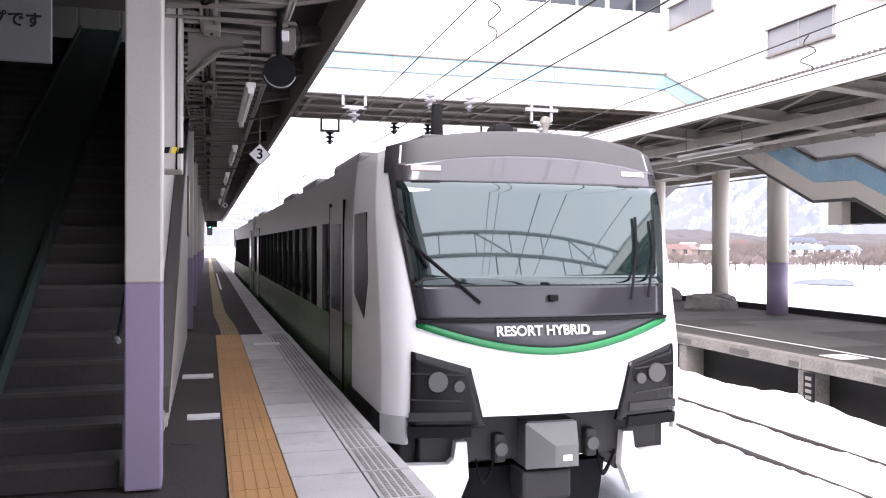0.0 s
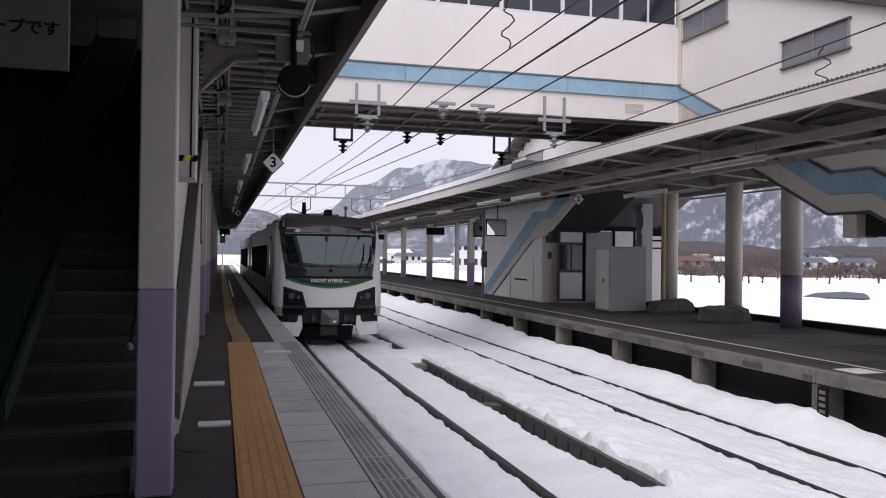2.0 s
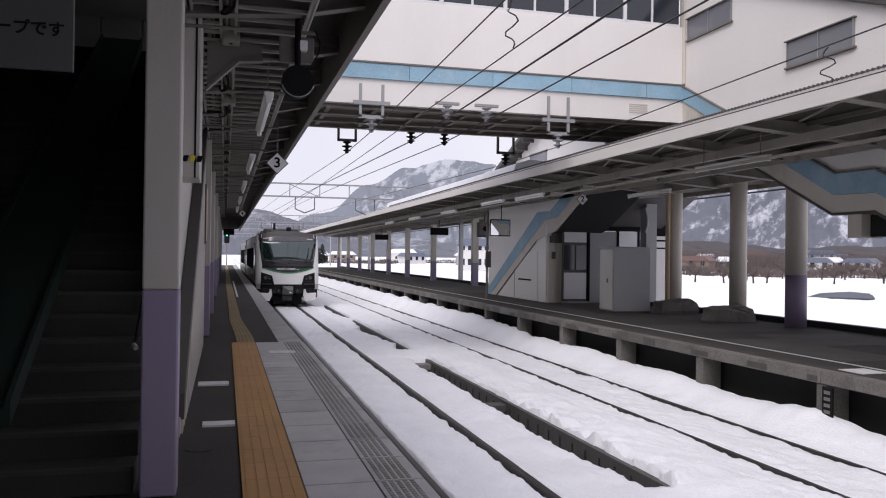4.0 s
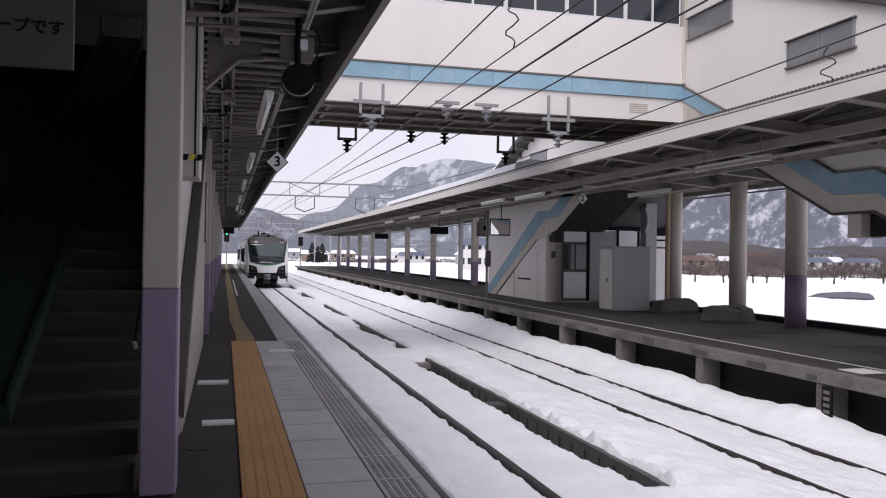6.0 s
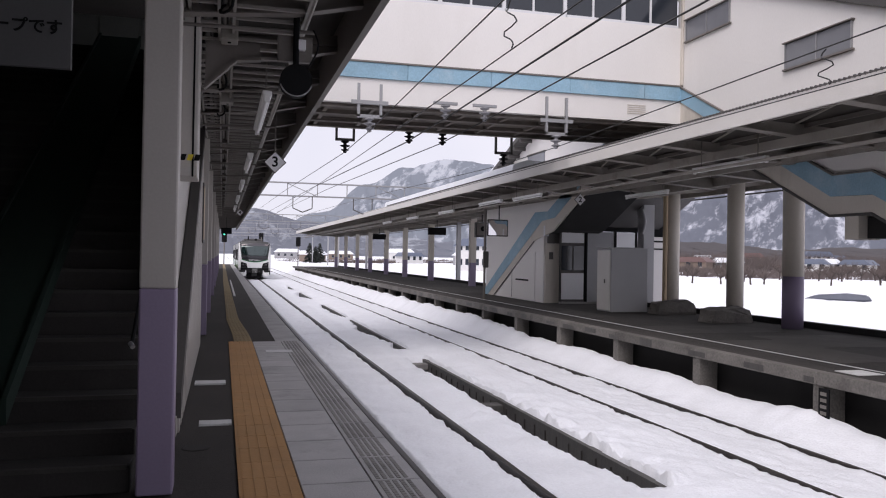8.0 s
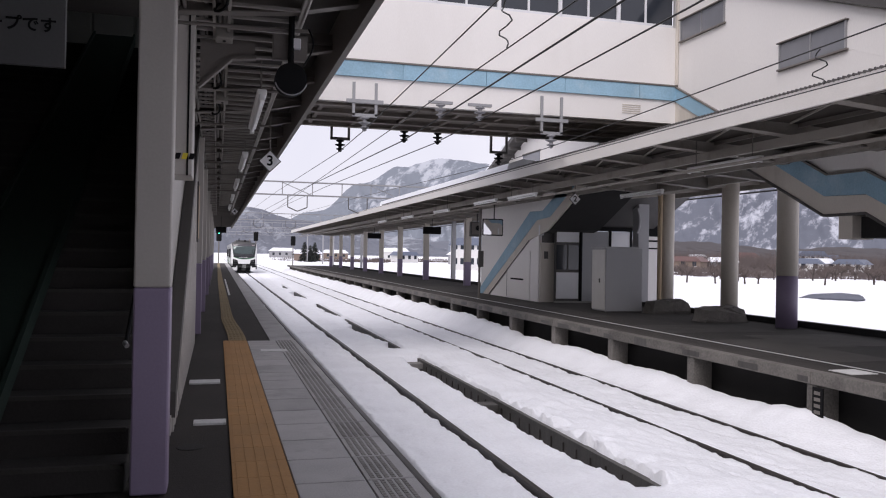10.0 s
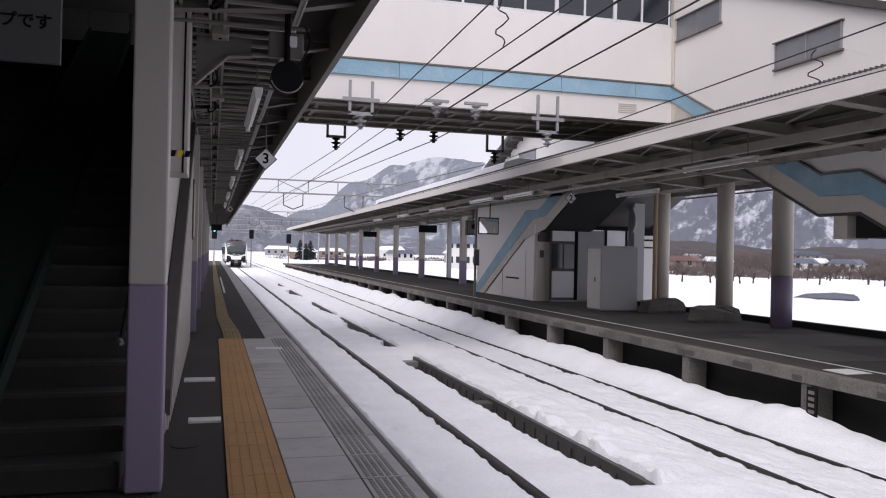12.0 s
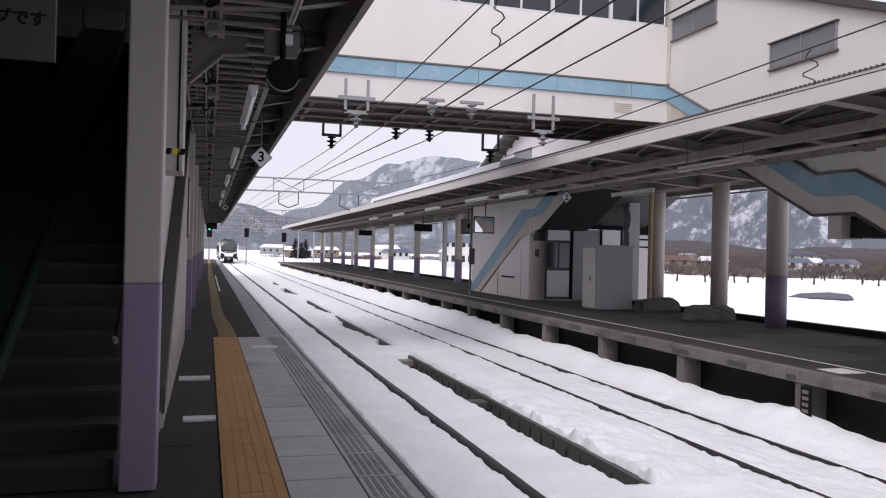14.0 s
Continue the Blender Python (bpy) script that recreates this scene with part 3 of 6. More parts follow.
def build_near_canopy():
    y0, y1 = 1.0, 72
    roof = thing("canopy_roof", (0, 0, 0), "dark boarded underside of the near platform canopy", "canopy roof", kind="structure")
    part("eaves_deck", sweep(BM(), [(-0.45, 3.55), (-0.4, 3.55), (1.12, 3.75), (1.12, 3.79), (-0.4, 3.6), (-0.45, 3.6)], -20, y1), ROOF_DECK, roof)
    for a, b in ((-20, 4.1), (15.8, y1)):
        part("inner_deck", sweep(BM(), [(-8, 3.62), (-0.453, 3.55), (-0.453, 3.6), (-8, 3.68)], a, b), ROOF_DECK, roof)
    cp = thing("near_canopy", (0, 0, 3.3), "grey steel framework carrying the near platform canopy", "canopy frame", kind="structure")
    bm = BM()
    sweep(bm, rect(1.1, 1.16, -0.0, 0.5), -20, y1)
    part("fascia", bm, GREY_STEEL, cp)
    for x, w in ((-0.4, 0.14),):
        bm = BM()
        sweep(bm, rect(x - w / 2, x + w / 2, 0.0, 0.24), -20, y1)
        part("girder", bm, GREY_STEEL, cp)
    y = 1.9
    while y < y1:
        bm = BM()
        prism(bm, [(-0.4, 0.0), (0.55, 0.08), (1.1, 0.2), (1.1, 0.36), (-0.4, 0.26)], "y", y, y + 0.02)
        box(bm, -0.4, 1.1, y - 0.05, y + 0.07, 0.24, 0.26)
        prism(bm, [(-0.4, -0.012), (0.55, 0.068), (1.1, 0.188), (1.1, 0.2), (0.55, 0.08), (-0.4, 0.0)], "y", y - 0.05, y + 0.07)
        part("bracket", bm, GREY_STEEL, cp)
        y += 1.6
    rack_paint = mat("pale_rack_steel", (0.24, 0.225, 0.205), 0.5, vary=0.15, scale=3, bump=0.06, stain=0.3, stain_color=(0.12, 0.1, 0.08))
    # ladder racks for cables
    for x0, x1, y0, y1, gap in ((-0.28, -0.06, 3.0, 45, 0.28), (0.06, 0.62, 3.0, 36, 0.34)):
        rack = thing("cable_rack", (0, 0, 3.33), "grey steel ladder rack for cables under the canopy", "cable rack", "cable racks")
        for x in (x0, x1):
            bm = BM()
            box(bm, x - 0.012, x + 0.012, y0, y1, 0, 0.045)
            part("side_rail", bm, rack_paint, rack)
        y = y0 + 0.1
        while y < y1:
            bm = BM()
            box(bm, x0, x1, y, y + 0.035, 0.004, 0.03)
            part("rung", bm, rack_paint, rack)
            y += gap
        for q in range(int((y1 - y0) / 2.4)):
            bm = BM()
            bar(bm, (x1, y0 + 0.6 + q * 2.4, 0.04), (x1, y0 + 0.6 + q * 2.4, 0.26), 0.008, 6)
            part("hanger", bm, rack_paint, rack)
    for k in range(9):
        y = 4.2 + k * 2.7
        tagged(part("cross_pipe", bar(BM(), (-0.4, y, 3.27), (0.72, y, 3.29), 0.016, 8), GREY_STEEL), "thin grey pipe crossing under the canopy", "pipe", "pipes under the canopy")
    rnd = random.Random(4)
    for x, z, r in ((-0.02, 3.42, 0.022), (0.03, 3.4, 0.016), (-0.33, 3.36, 0.018), (0.66, 3.38, 0.02)):
        tagged(part("conduit", tube(BM(), [(x, 2.0, z), (x, 20, z), (x, 44, z)], r, 8), rack_paint), "pale conduit pipe running under the canopy", "pipe", "conduits under the canopy")
    for y in (4.6, 5.4, 6.1, 9.2, 11.0):
        x = -0.02 + rnd.uniform(-0.04, 0.1)
        pts = [Vector((x + 0.05 * math.sin(q * 0.7), y + q * 0.07, 3.42 - 0.16 * math.sin(math.pi * q / 9))) for q in range(10)]
        tagged(part("cable_loop", tube(BM(), pts, 0.012), BLACK), "slack black cable loop hanging below the rack", "cable", "cables in the rack")
    for y in (4.9, 7.3, 10.4, 15.0):
        jb = thing("junction_box", (0.0, y, 3.38), "grey steel junction box under the canopy", "junction box", "junction boxes")
        part("case", box(BM(), -0.05, 0.1, 0, 0.22, -0.1, 0.08, 0.012), rack_paint, jb)
        part("cover_screw", bar(BM(), (0.025, 0.11, -0.108), (0.025, 0.11, -0.098), 0.015, 8), BLACK, jb)
    for k in range(7):
        cu = BM()
        x = -0.25 + k * 0.035
        y = 3.0
        pts = []
        while y < 40:
            pts.append(Vector((x + rnd.uniform(-0.02, 0.02), y, 3.39 + rnd.uniform(0, 0.03))))
            y += 1.1
        tube(cu, pts, 0.012 + 0.006 * (k % 3))
        tagged(part("cable", cu, BLACK if k % 2 else DARK_STEEL), "dark cable lying along the ladder rack", "cable", "cables in the rack")


build_near_canopy()


def tube_lamp(y, x, z, length, group, hang=0.3):
    t = thing("fluorescent_lamp", (x, y, z), "white fluorescent tube lamp hung under the canopy, unlit", "lamp", group)
    bm = BM()
    box(bm, -0.05, 0.05, 0, length, 0.03, 0.09, 0.01)
    part("housing", bm, TUBE, t)
    bm = BM()
    bar(bm, (0, 0.05, 0.0), (0, length - 0.05, 0.0), 0.018, 10)
    part("tube", bm, TUBE, t)
    for q in (0.0, length - 0.04):
        bm = BM()
        box(bm, -0.03, 0.03, q, q + 0.04, -0.03, 0.035, 0.004)
        part("socket", bm, TUBE, t)
    for q in (0.25, length - 0.25):
        bm = BM()
        bar(bm, (0, q, 0.09), (0, q, 0.09 + hang), 0.01, 6)
        part("hanger", bm, GREY_STEEL, t)
    return t


lamp = tube_lamp(8.6, 0.42, 3.02, 2.5, "lamps of the near platform", 0.5)
for y in (14.1, 19.4, 24.8, 30.2):
    copy_thing(lamp, Matrix.Translation((0.43, y, 3.02)))


# ---- footbridge over the tracks ----
def build_bridge():
    b = thing("footbridge", (0, 18, 0), "cream footbridge over the tracks with a sky-blue band and windows", "footbridge", kind="structure")
    x0, x1 = -6.0, 11.05
    w = 0.2
    bm = BM()
    box(bm, x0, x1, 0, w, 4.82, 7.22)
    part("parapet_wall", bm, CREAM, b)
    bm = BM()
    box(bm, x0, x1, 0, w, 8.4, 9.3)
    part("lintel_wall", bm, CREAM, b)
    bm = BM()
    box(bm, x0, x1, 3.3, 3.5, 4.82, 9.3)
    part("back_wall", bm, CREAM, b)
    bm = BM()
    box(bm, x0 + 0.1, x1 + 3.0, 0.2, 3.3, 4.85, 5.0)
    part("deck", bm, BROWN_STEEL, b)
    bm = BM()
    box(bm, x0 - 0.3, x1 + 3.4, -0.4, 3.9, 9.3, 9.5)
    part("roof", bm, GREY_STEEL, b)
    x = x0
    while x < x1 - 0.1:
        e = min(x + 2.0, x1 - 0.003)
        bm = BM()
        box(bm, x + 0.004, e - 0.004, -0.05, 0.0, 5.385, 5.735, 0.006)
        part("blue_panel", bm, BLUE, b)
        x += 2.0
    bm = BM()
    box(bm, x0, x1 + 0.02, -0.07, 0.0, 5.737, 5.775)
    part("drip_rail", bm, GREY_STEEL, b)
    # windows in pairs
    x = x1 - 0.1
    while x > x0 + 1.6:
        fr = part("window_frame", box(BM(), x - 1.56, x - 1.47, 0.02, 0.14, 7.22, 8.4), SIGN_WHITE, b)
        bm = BM()
        box(bm, x - 1.49, x, 0.02, 0.14, 7.22, 7.29)
        box(bm, x - 1.49, x, 0.02, 0.14, 8.34, 8.4)
        box(bm, x - 0.79, x - 0.74, 0.04, 0.12, 7.29, 8.34)
        part("sash", bm, SIGN_WHITE, fr)
        for a, c in ((x - 1.485, x - 0.79), (x - 0.74, x - 0.005)):
            part("pane", box(BM(), a, c, 0.07, 0.08, 7.29, 8.34), DARK_GLASS, fr)
        x -= 1.56
    # girders below
    for y in (0.22, 1.2, 2.3, 3.2):
        bm = BM()
        box(bm, x0, x1 + 2.5, y, y + 0.02, 4.76, 4.85)
        box(bm, x0, x1 + 2.5, y - 0.07, y + 0.09, 4.74, 4.76)
        part("girder", bm, BROWN_STEEL, b)
    x = x0 + 0.5
    while x < x1:
        part("cross_member", box(BM(), x, x + 0.1, 0.32, 3.1, 4.78, 4.85), BROWN_STEEL, b)
        x += 1.1
    bm = BM()
    for k in range(5):
        box(bm, 9.55, 10.05, -0.012, 0.0, 5.0 + k * 0.05, 5.02 + k * 0.05)
    part("vent_grille", bm, STAINED_CREAM, b)


build_bridge()


def build_insulator(x, y, top, z, frame_w=0.0, dark=False):
    m = DARK_STEEL if dark else GALV
    t = thing("insulator_hanger", (x, y, z), "insulator hung on a steel bracket under the footbridge", "insulator", "insulators under the footbridge")
    bm = BM()
    lathe(bm, [(0.02, 0.0), (0.05, 0.02), (0.05, 0.05), (0.1, 0.07), (0.11, 0.085), (0.045, 0.11), (0.045, 0.15), (0.13, 0.18), (0.135, 0.2), (0.045, 0.22), (0.045, 0.26), (0.11, 0.29), (0.11, 0.305), (0.03, 0.33)], (0, 0, 0))
    part("insulator", bm, BLACK if dark else PORCELAIN, t, smooth=False)
    if frame_w:
        h = frame_w / 2
        for s in (-h, h):
            part("hanger_bar", box(BM(), s - 0.03, s + 0.03, -0.03, 0.03, 0.34, top - z), m, t)
        part("cross_bar", box(BM(), -h - 0.03, h + 0.03, -0.03, 0.03, 0.32, 0.39), m, t)
        if not dark:
            part("mounting_bar", box(BM(), -h - 0.16, h + 0.16, -0.05, 0.02, 0.62, 0.7), m, t)
    else:
        part("mounting_plate", box(BM(), -0.28, 0.28, -0.04, 0.05, 0.33, 0.39), m, t)
    return t


for x, z in ((3.09, 4.12), (7.55, 3.98)):
    build_insulator(x, 17.7, 5.2, z, 0.5)
    build_insulator(x, 21.4, 4.82, z - 0.02, 0.46, True)
for x in (4.83, 5.77):
    build_insulator(x, 17.7, 4.9, 4.52)
    build_insulator(x, 21.4, 4.9, 4.44, dark=True)


def build_wires():
    for x, zs, r, rs in ((3.09, 4.15, 0.01, 0.24), (7.55, 4.02, 0.01, 0.2), (4.83, 4.54, 0.017, 0.1), (5.77, 4.54, 0.014, 0.11)):
        bm = BM()
        pts = [(x, -6, zs + 0.5), (x, 9, zs + rs), (x, 17.7, zs), (x, 21.7, zs - 0.02), (x - 0.1, 45, zs + 0.5), (x - 0.3, 85, zs + 1.1), (x - 0.5, 130, zs + 0.9), (x - 0.8, 250, zs + 1.2)]
        tube(bm, pts, r)
        tagged(part("overhead_wire", bm, WIRE), "dark overhead line wire strung above the tracks", "wire", "overhead wires")
    for x, z in ((3.09, 3.74), (7.55, 3.68)):
        bm = BM()
        pts = [(x, -6, z), (x, 45, z + 0.02), (x - 0.2, 90, z + 0.05), (x - 0.6, 250, z + 0.1)]
        tube(bm, pts, 0.008)
        tagged(part("contact_wire", bm, WIRE), "thin dark contact wire above the tracks", "wire", "overhead wires")


build_wires()


def build_rear_line():
    """The overhead line of the track behind the island platform."""
    for x, z, r in ((15.8, 3.5, 0.03), (16.6, 4.25, 0.014), (16.6, 3.75, 0.01)):
        bm = BM()
        tube(bm, [(x, -6, z), (x, 40, z), (x, 100, z)], r)
        tagged(part("overhead_wire", bm, WIRE), "dark cable strung behind the far platform", "wire", "overhead wires")


build_rear_line()

# ---- far platform ----
FE = 8.19             # its edge


def build_far_platform():
    bm = BM()
    sweep(bm, rect(FE + 0.55, 13.6, -1.6, RP), -60, 97)
    tagged(part("far_platform", bm, ASPHALT), "dark asphalt island platform on a concrete base", "platform", kind="structure")
    # Shade under the platform overhang is painted as a near-black wall.
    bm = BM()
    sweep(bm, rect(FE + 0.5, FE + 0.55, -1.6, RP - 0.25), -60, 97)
    tagged(part("platform_base_wall", bm, DARK_VOID), "wall beneath the far platform, coloured near-black as shade", "wall", kind="structure")
    e = thing("far_platform_edge", (0, 0, RP), "stained concrete edge beams on short posts", "platform edge", kind="structure")
    y = -2.6
    while y < 97:
        bm = BM()
        box(bm, FE, FE + 0.2, y + 0.006, y + 3.07, -0.18, 0.004, 0.012)
        part("edge_beam", bm, DARK_CONCRETE, e)
        part("post", box(BM(), FE + 0.03, FE + 0.4, y - 0.11, y + 0.11, -1.2, -0.183, 0.01), DARK_CONCRETE, e)
        y += 3.075
    tagged(part("edge_strip", sweep(BM(), rect(FE + 0.203, FE + 0.548, RP - 0.18, RP - 0.001), -60, 97), ASPHALT), "dark asphalt strip behind the far platform coping", "platform", kind="structure")
    bm = BM()
    sweep(bm, rect(FE + 0.95, FE + 1.0, RP - 0.02, RP + 0.006), -6, 97)
    tagged(part("edge_line", bm, WHITE_MARK), "thin worn white line along the far platform", "marking", kind="structure")
    bm = BM()
    box(bm, FE + 0.35, FE + 0.8, 9.3, 9.75, RP - 0.02, RP + 0.01)
    tagged(part("marking", bm, WHITE_MARK), "white square plate set into the far platform", "marking", kind="structure")
    bm = BM()
    sweep(bm, rect(13.4, 13.6, RP - 0.02, RP + 0.14), -6, 97)
    tagged(part("rear_kerb", bm, DARK_VOID), "low dark kerb at the rear of the far platform", "kerb", kind="structure")
    rnd = random.Random(8)
    for k in range(26):
        y = 3.0 + k * 1.37 + rnd.uniform(-0.4, 0.4)
        w = rnd.uniform(0.15, 0.7)
        part("soot_patch", box(BM(), FE - 0.003, FE + 0.01, y, y + w, -0.17 + rnd.uniform(0, 0.04), -0.02 - rnd.uniform(0, 0.06)), WET_CONCRETE, e)
    patch_mat = mat("worn_asphalt_patch", (0.055, 0.05, 0.046), 0.95, vary=0.5, scale=1.5, bump=0.5, fine=90, stain=0.6, stain_color=(0.025, 0.022, 0.02))
    for x0, x1, y0, y1 in ((9.3, 10.6, 10.5, 13.8), (9.25, 12.0, 15.2, 17.0), (10.6, 12.9, 12.4, 14.6), (9.3, 10.2, 19.5, 26.0), (9.3, 11.4, 33.0, 39.0)):
        tagged(part("asphalt_patch", box(BM(), x0, x1, y0, y1, RP - 0.02, RP + 0.004), patch_mat), "repaired patch in the dark platform asphalt", "asphalt patch", kind="structure")
    s = thing("distance_plate", (FE + 0.02, 9.45, -0.78), "small black plate with white characters on the platform face", "sign")
    part("plate", box(BM(), -0.03, 0.0, 0, 0.2, 0.0, 0.42, 0.005), BLACK, s)
    for k in range(4):
        part("character_bar", box(BM(), -0.034, -0.03, 0.04, 0.16, 0.05 + k * 0.09, 0.1 + k * 0.09), GREY_STEEL, s)


build_far_platform()


def round_column(x, y, r, top, purple, pipe=False):
    c = thing("bridge_column", (x, y, RP), "thick round column, off-white over a mauve base" if purple else "thick round beige column", "column", "columns of the far platform")
    if purple:
        part("base", lathe(BM(), [(r, 0), (r, 1.22)], (0, 0, 0), 36), PURPLE, c, "mauve painted base", smooth=True)
        part("shaft", lathe(BM(), [(r, 1.22), (r, top)], (0, 0, 0), 36), BEIGE_PIPE, c, smooth=True)
    else:
        part("shaft", lathe(BM(), [(r, 0), (r, top)], (0, 0, 0), 36), BEIGE_PIPE, c, smooth=True)
    if pipe:
        part("downpipe", bar(BM(), (-r - 0.07, -0.1, 0), (-r - 0.07, -0.1, top), 0.07, 12), BROWN_PIPE, c)
    return c


round_column(12.9, 16.1, 0.24, 4.9, True)
round_column(13.1, 18.6, 0.22, 4.9, False)
round_column(13.02, 21.6, 0.22, 4.9, False, True)


def slim_column():
    c = thing("canopy_column", (12.5, 40, RP), "steel canopy column, off-white over a mauve base", "column", "canopy columns of the far platform")
    part("base", box(BM(), -0.16, 0.16, -0.16, 0.16, 0, 1.22, 0.015), PURPLE, c, "mauve painted base")
    part("shaft", box(BM(), -0.16, 0.16, -0.16, 0.16, 1.22, 3.55, 0.015), BEIGE_PIPE, c)
    return c


sc = slim_column()
for y in (33.5, 48.6, 56.0, 62.8, 70.0, 77.0, 84.5, 92.0):
    copy_thing(sc, Matrix.Translation((12.5, y, RP)))


def build_planter(x, y, w, d):
    b = thing("concrete_block", (x, y, RP), "rough grey concrete block standing round a column foot", "concrete block", "concrete blocks")
    bm = BM()
    prism(bm, [(-w, 0), (w, 0), (w * 0.86, 0.34), (w * 0.5, 0.39), (-w * 0.4, 0.37), (-w * 0.88, 0.32)], "y", -d, d)
    bmesh.ops.subdivide_edges(bm, edges=list(bm.edges), cuts=3, use_grid_fill=True)
    for v in bm.verts:
        if v.co.z > 0.02:
            v.co += noise.noise_vector(v.co * 3.1 + Vector((x, y, 0))) * 0.07
    part("block", bm, DARK_CONCRETE, b)


build_planter(12.35, 17.9, 0.62, 0.3)
build_planter(12.5, 20.7, 0.6, 0.3)


def build_far_canopy():
    y0, y1 = -4.0, 92
    ex, ez = 8.0, 3.58
    bm = BM()
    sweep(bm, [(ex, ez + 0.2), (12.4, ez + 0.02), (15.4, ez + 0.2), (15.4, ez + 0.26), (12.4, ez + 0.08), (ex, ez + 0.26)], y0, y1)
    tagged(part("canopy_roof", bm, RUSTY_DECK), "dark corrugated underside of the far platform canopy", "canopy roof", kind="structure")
    bm = BM()
    sweep(bm, [(ex + 0.02, ez + 0.275), (12.4, ez + 0.1), (15.3, ez + 0.28), (15.0, ez + 0.5), (12.4, ez + 0.4), (ex + 0.5, ez + 0.66), (ex + 0.08, ez + 0.52)], 22, 41)
    tagged(part("roof_snow", bm, SNOW), "thick snow lying on the far canopy roof", "snow", kind="structure")
    cp = thing("far_canopy", (0, 0, ez), "off-white fascia and steel frame of the far platform canopy", "canopy frame", kind="structure")
    bm = BM()
    sweep(bm, rect(ex - 0.05, ex, 0.0, 0.27), y0, y1)
    part("fascia", bm, FASCIA, cp, "off-white painted fascia board")
    bm = BM()
    y = y0
    while y < 40:
        bar(bm, (ex - 0.07, y, 0.285), (ex + 0.2, y, 0.285), 0.022, 6)
        y += 0.09
    part("corrugated_edge", bm, DARK_STEEL, cp)
    for x, h in ((9.15, 0.16), (10.7, 0.16), (12.4, 0.22), (14.0, 0.16)):
        bm = BM()
        sweep(bm, rect(x - 0.05, x + 0.05, -0.24, -0.24 + h), y0, y1)
        part("girder", bm, PALE_STEEL, cp)
    y = y0 + 1.2
    while y < y1:
        bm = BM()
        prism(bm, [(ex, 0.02), (12.4, -0.3), (15.3, 0.02), (15.3, 0.18), (12.4, 0.0), (ex, 0.18)], "y", y, y + 0.025)
        prism(bm, [(ex, 0.0), (12.4, -0.32), (12.4, -0.3), (ex, 0.02)], "y", y - 0.1, y + 0.12)
        part("rafter", bm, PALE_STEEL, cp)
        if y < 60:
            bm = BM()
            for p, q in (((8.35, 0.16), (9.1, 0.12)), ((9.35, 0.12), (10.55, 0.06)), ((10.85, 0.06), (12.2, 0.0))):
                beam(bm, (p[0], y + 0.1, p[1]), (q[0], y + 2.28, q[1]), 0.03, 0.03)
            part("roof_brace", bm, PALE_STEEL, cp)
        y += 2.37
    for k in range(5):
        x = 8.5 + k * 0.85
        bm = BM()
        z = 0.2 - 0.18 * (x - ex) / 4.4
        sweep(bm, rect(x - 0.025, x + 0.025, z - 0.07, z), y0, y1)
        part("purlin", bm, PALE_STEEL, cp)
    bm = BM()
    sweep(bm, rect(8.75, 8.8, -0.48, -0.43), y0, y1)
    part("conduit", bm, PALE_STEEL, cp)


build_far_canopy()
lamp2 = tube_lamp(11.75, 8.87, 3.12, 2.2, "lamps of the far platform", 0.5)
for x, y in ((8.6, 5.6), (8.52, 20.95), (8.35, 23.8), (10.95, 18.4), (8.6, 30.0), (8.6, 36.0), (8.6, 42.0)):
    copy_thing(lamp2, Matrix.Translation((x, y, 3.12)))


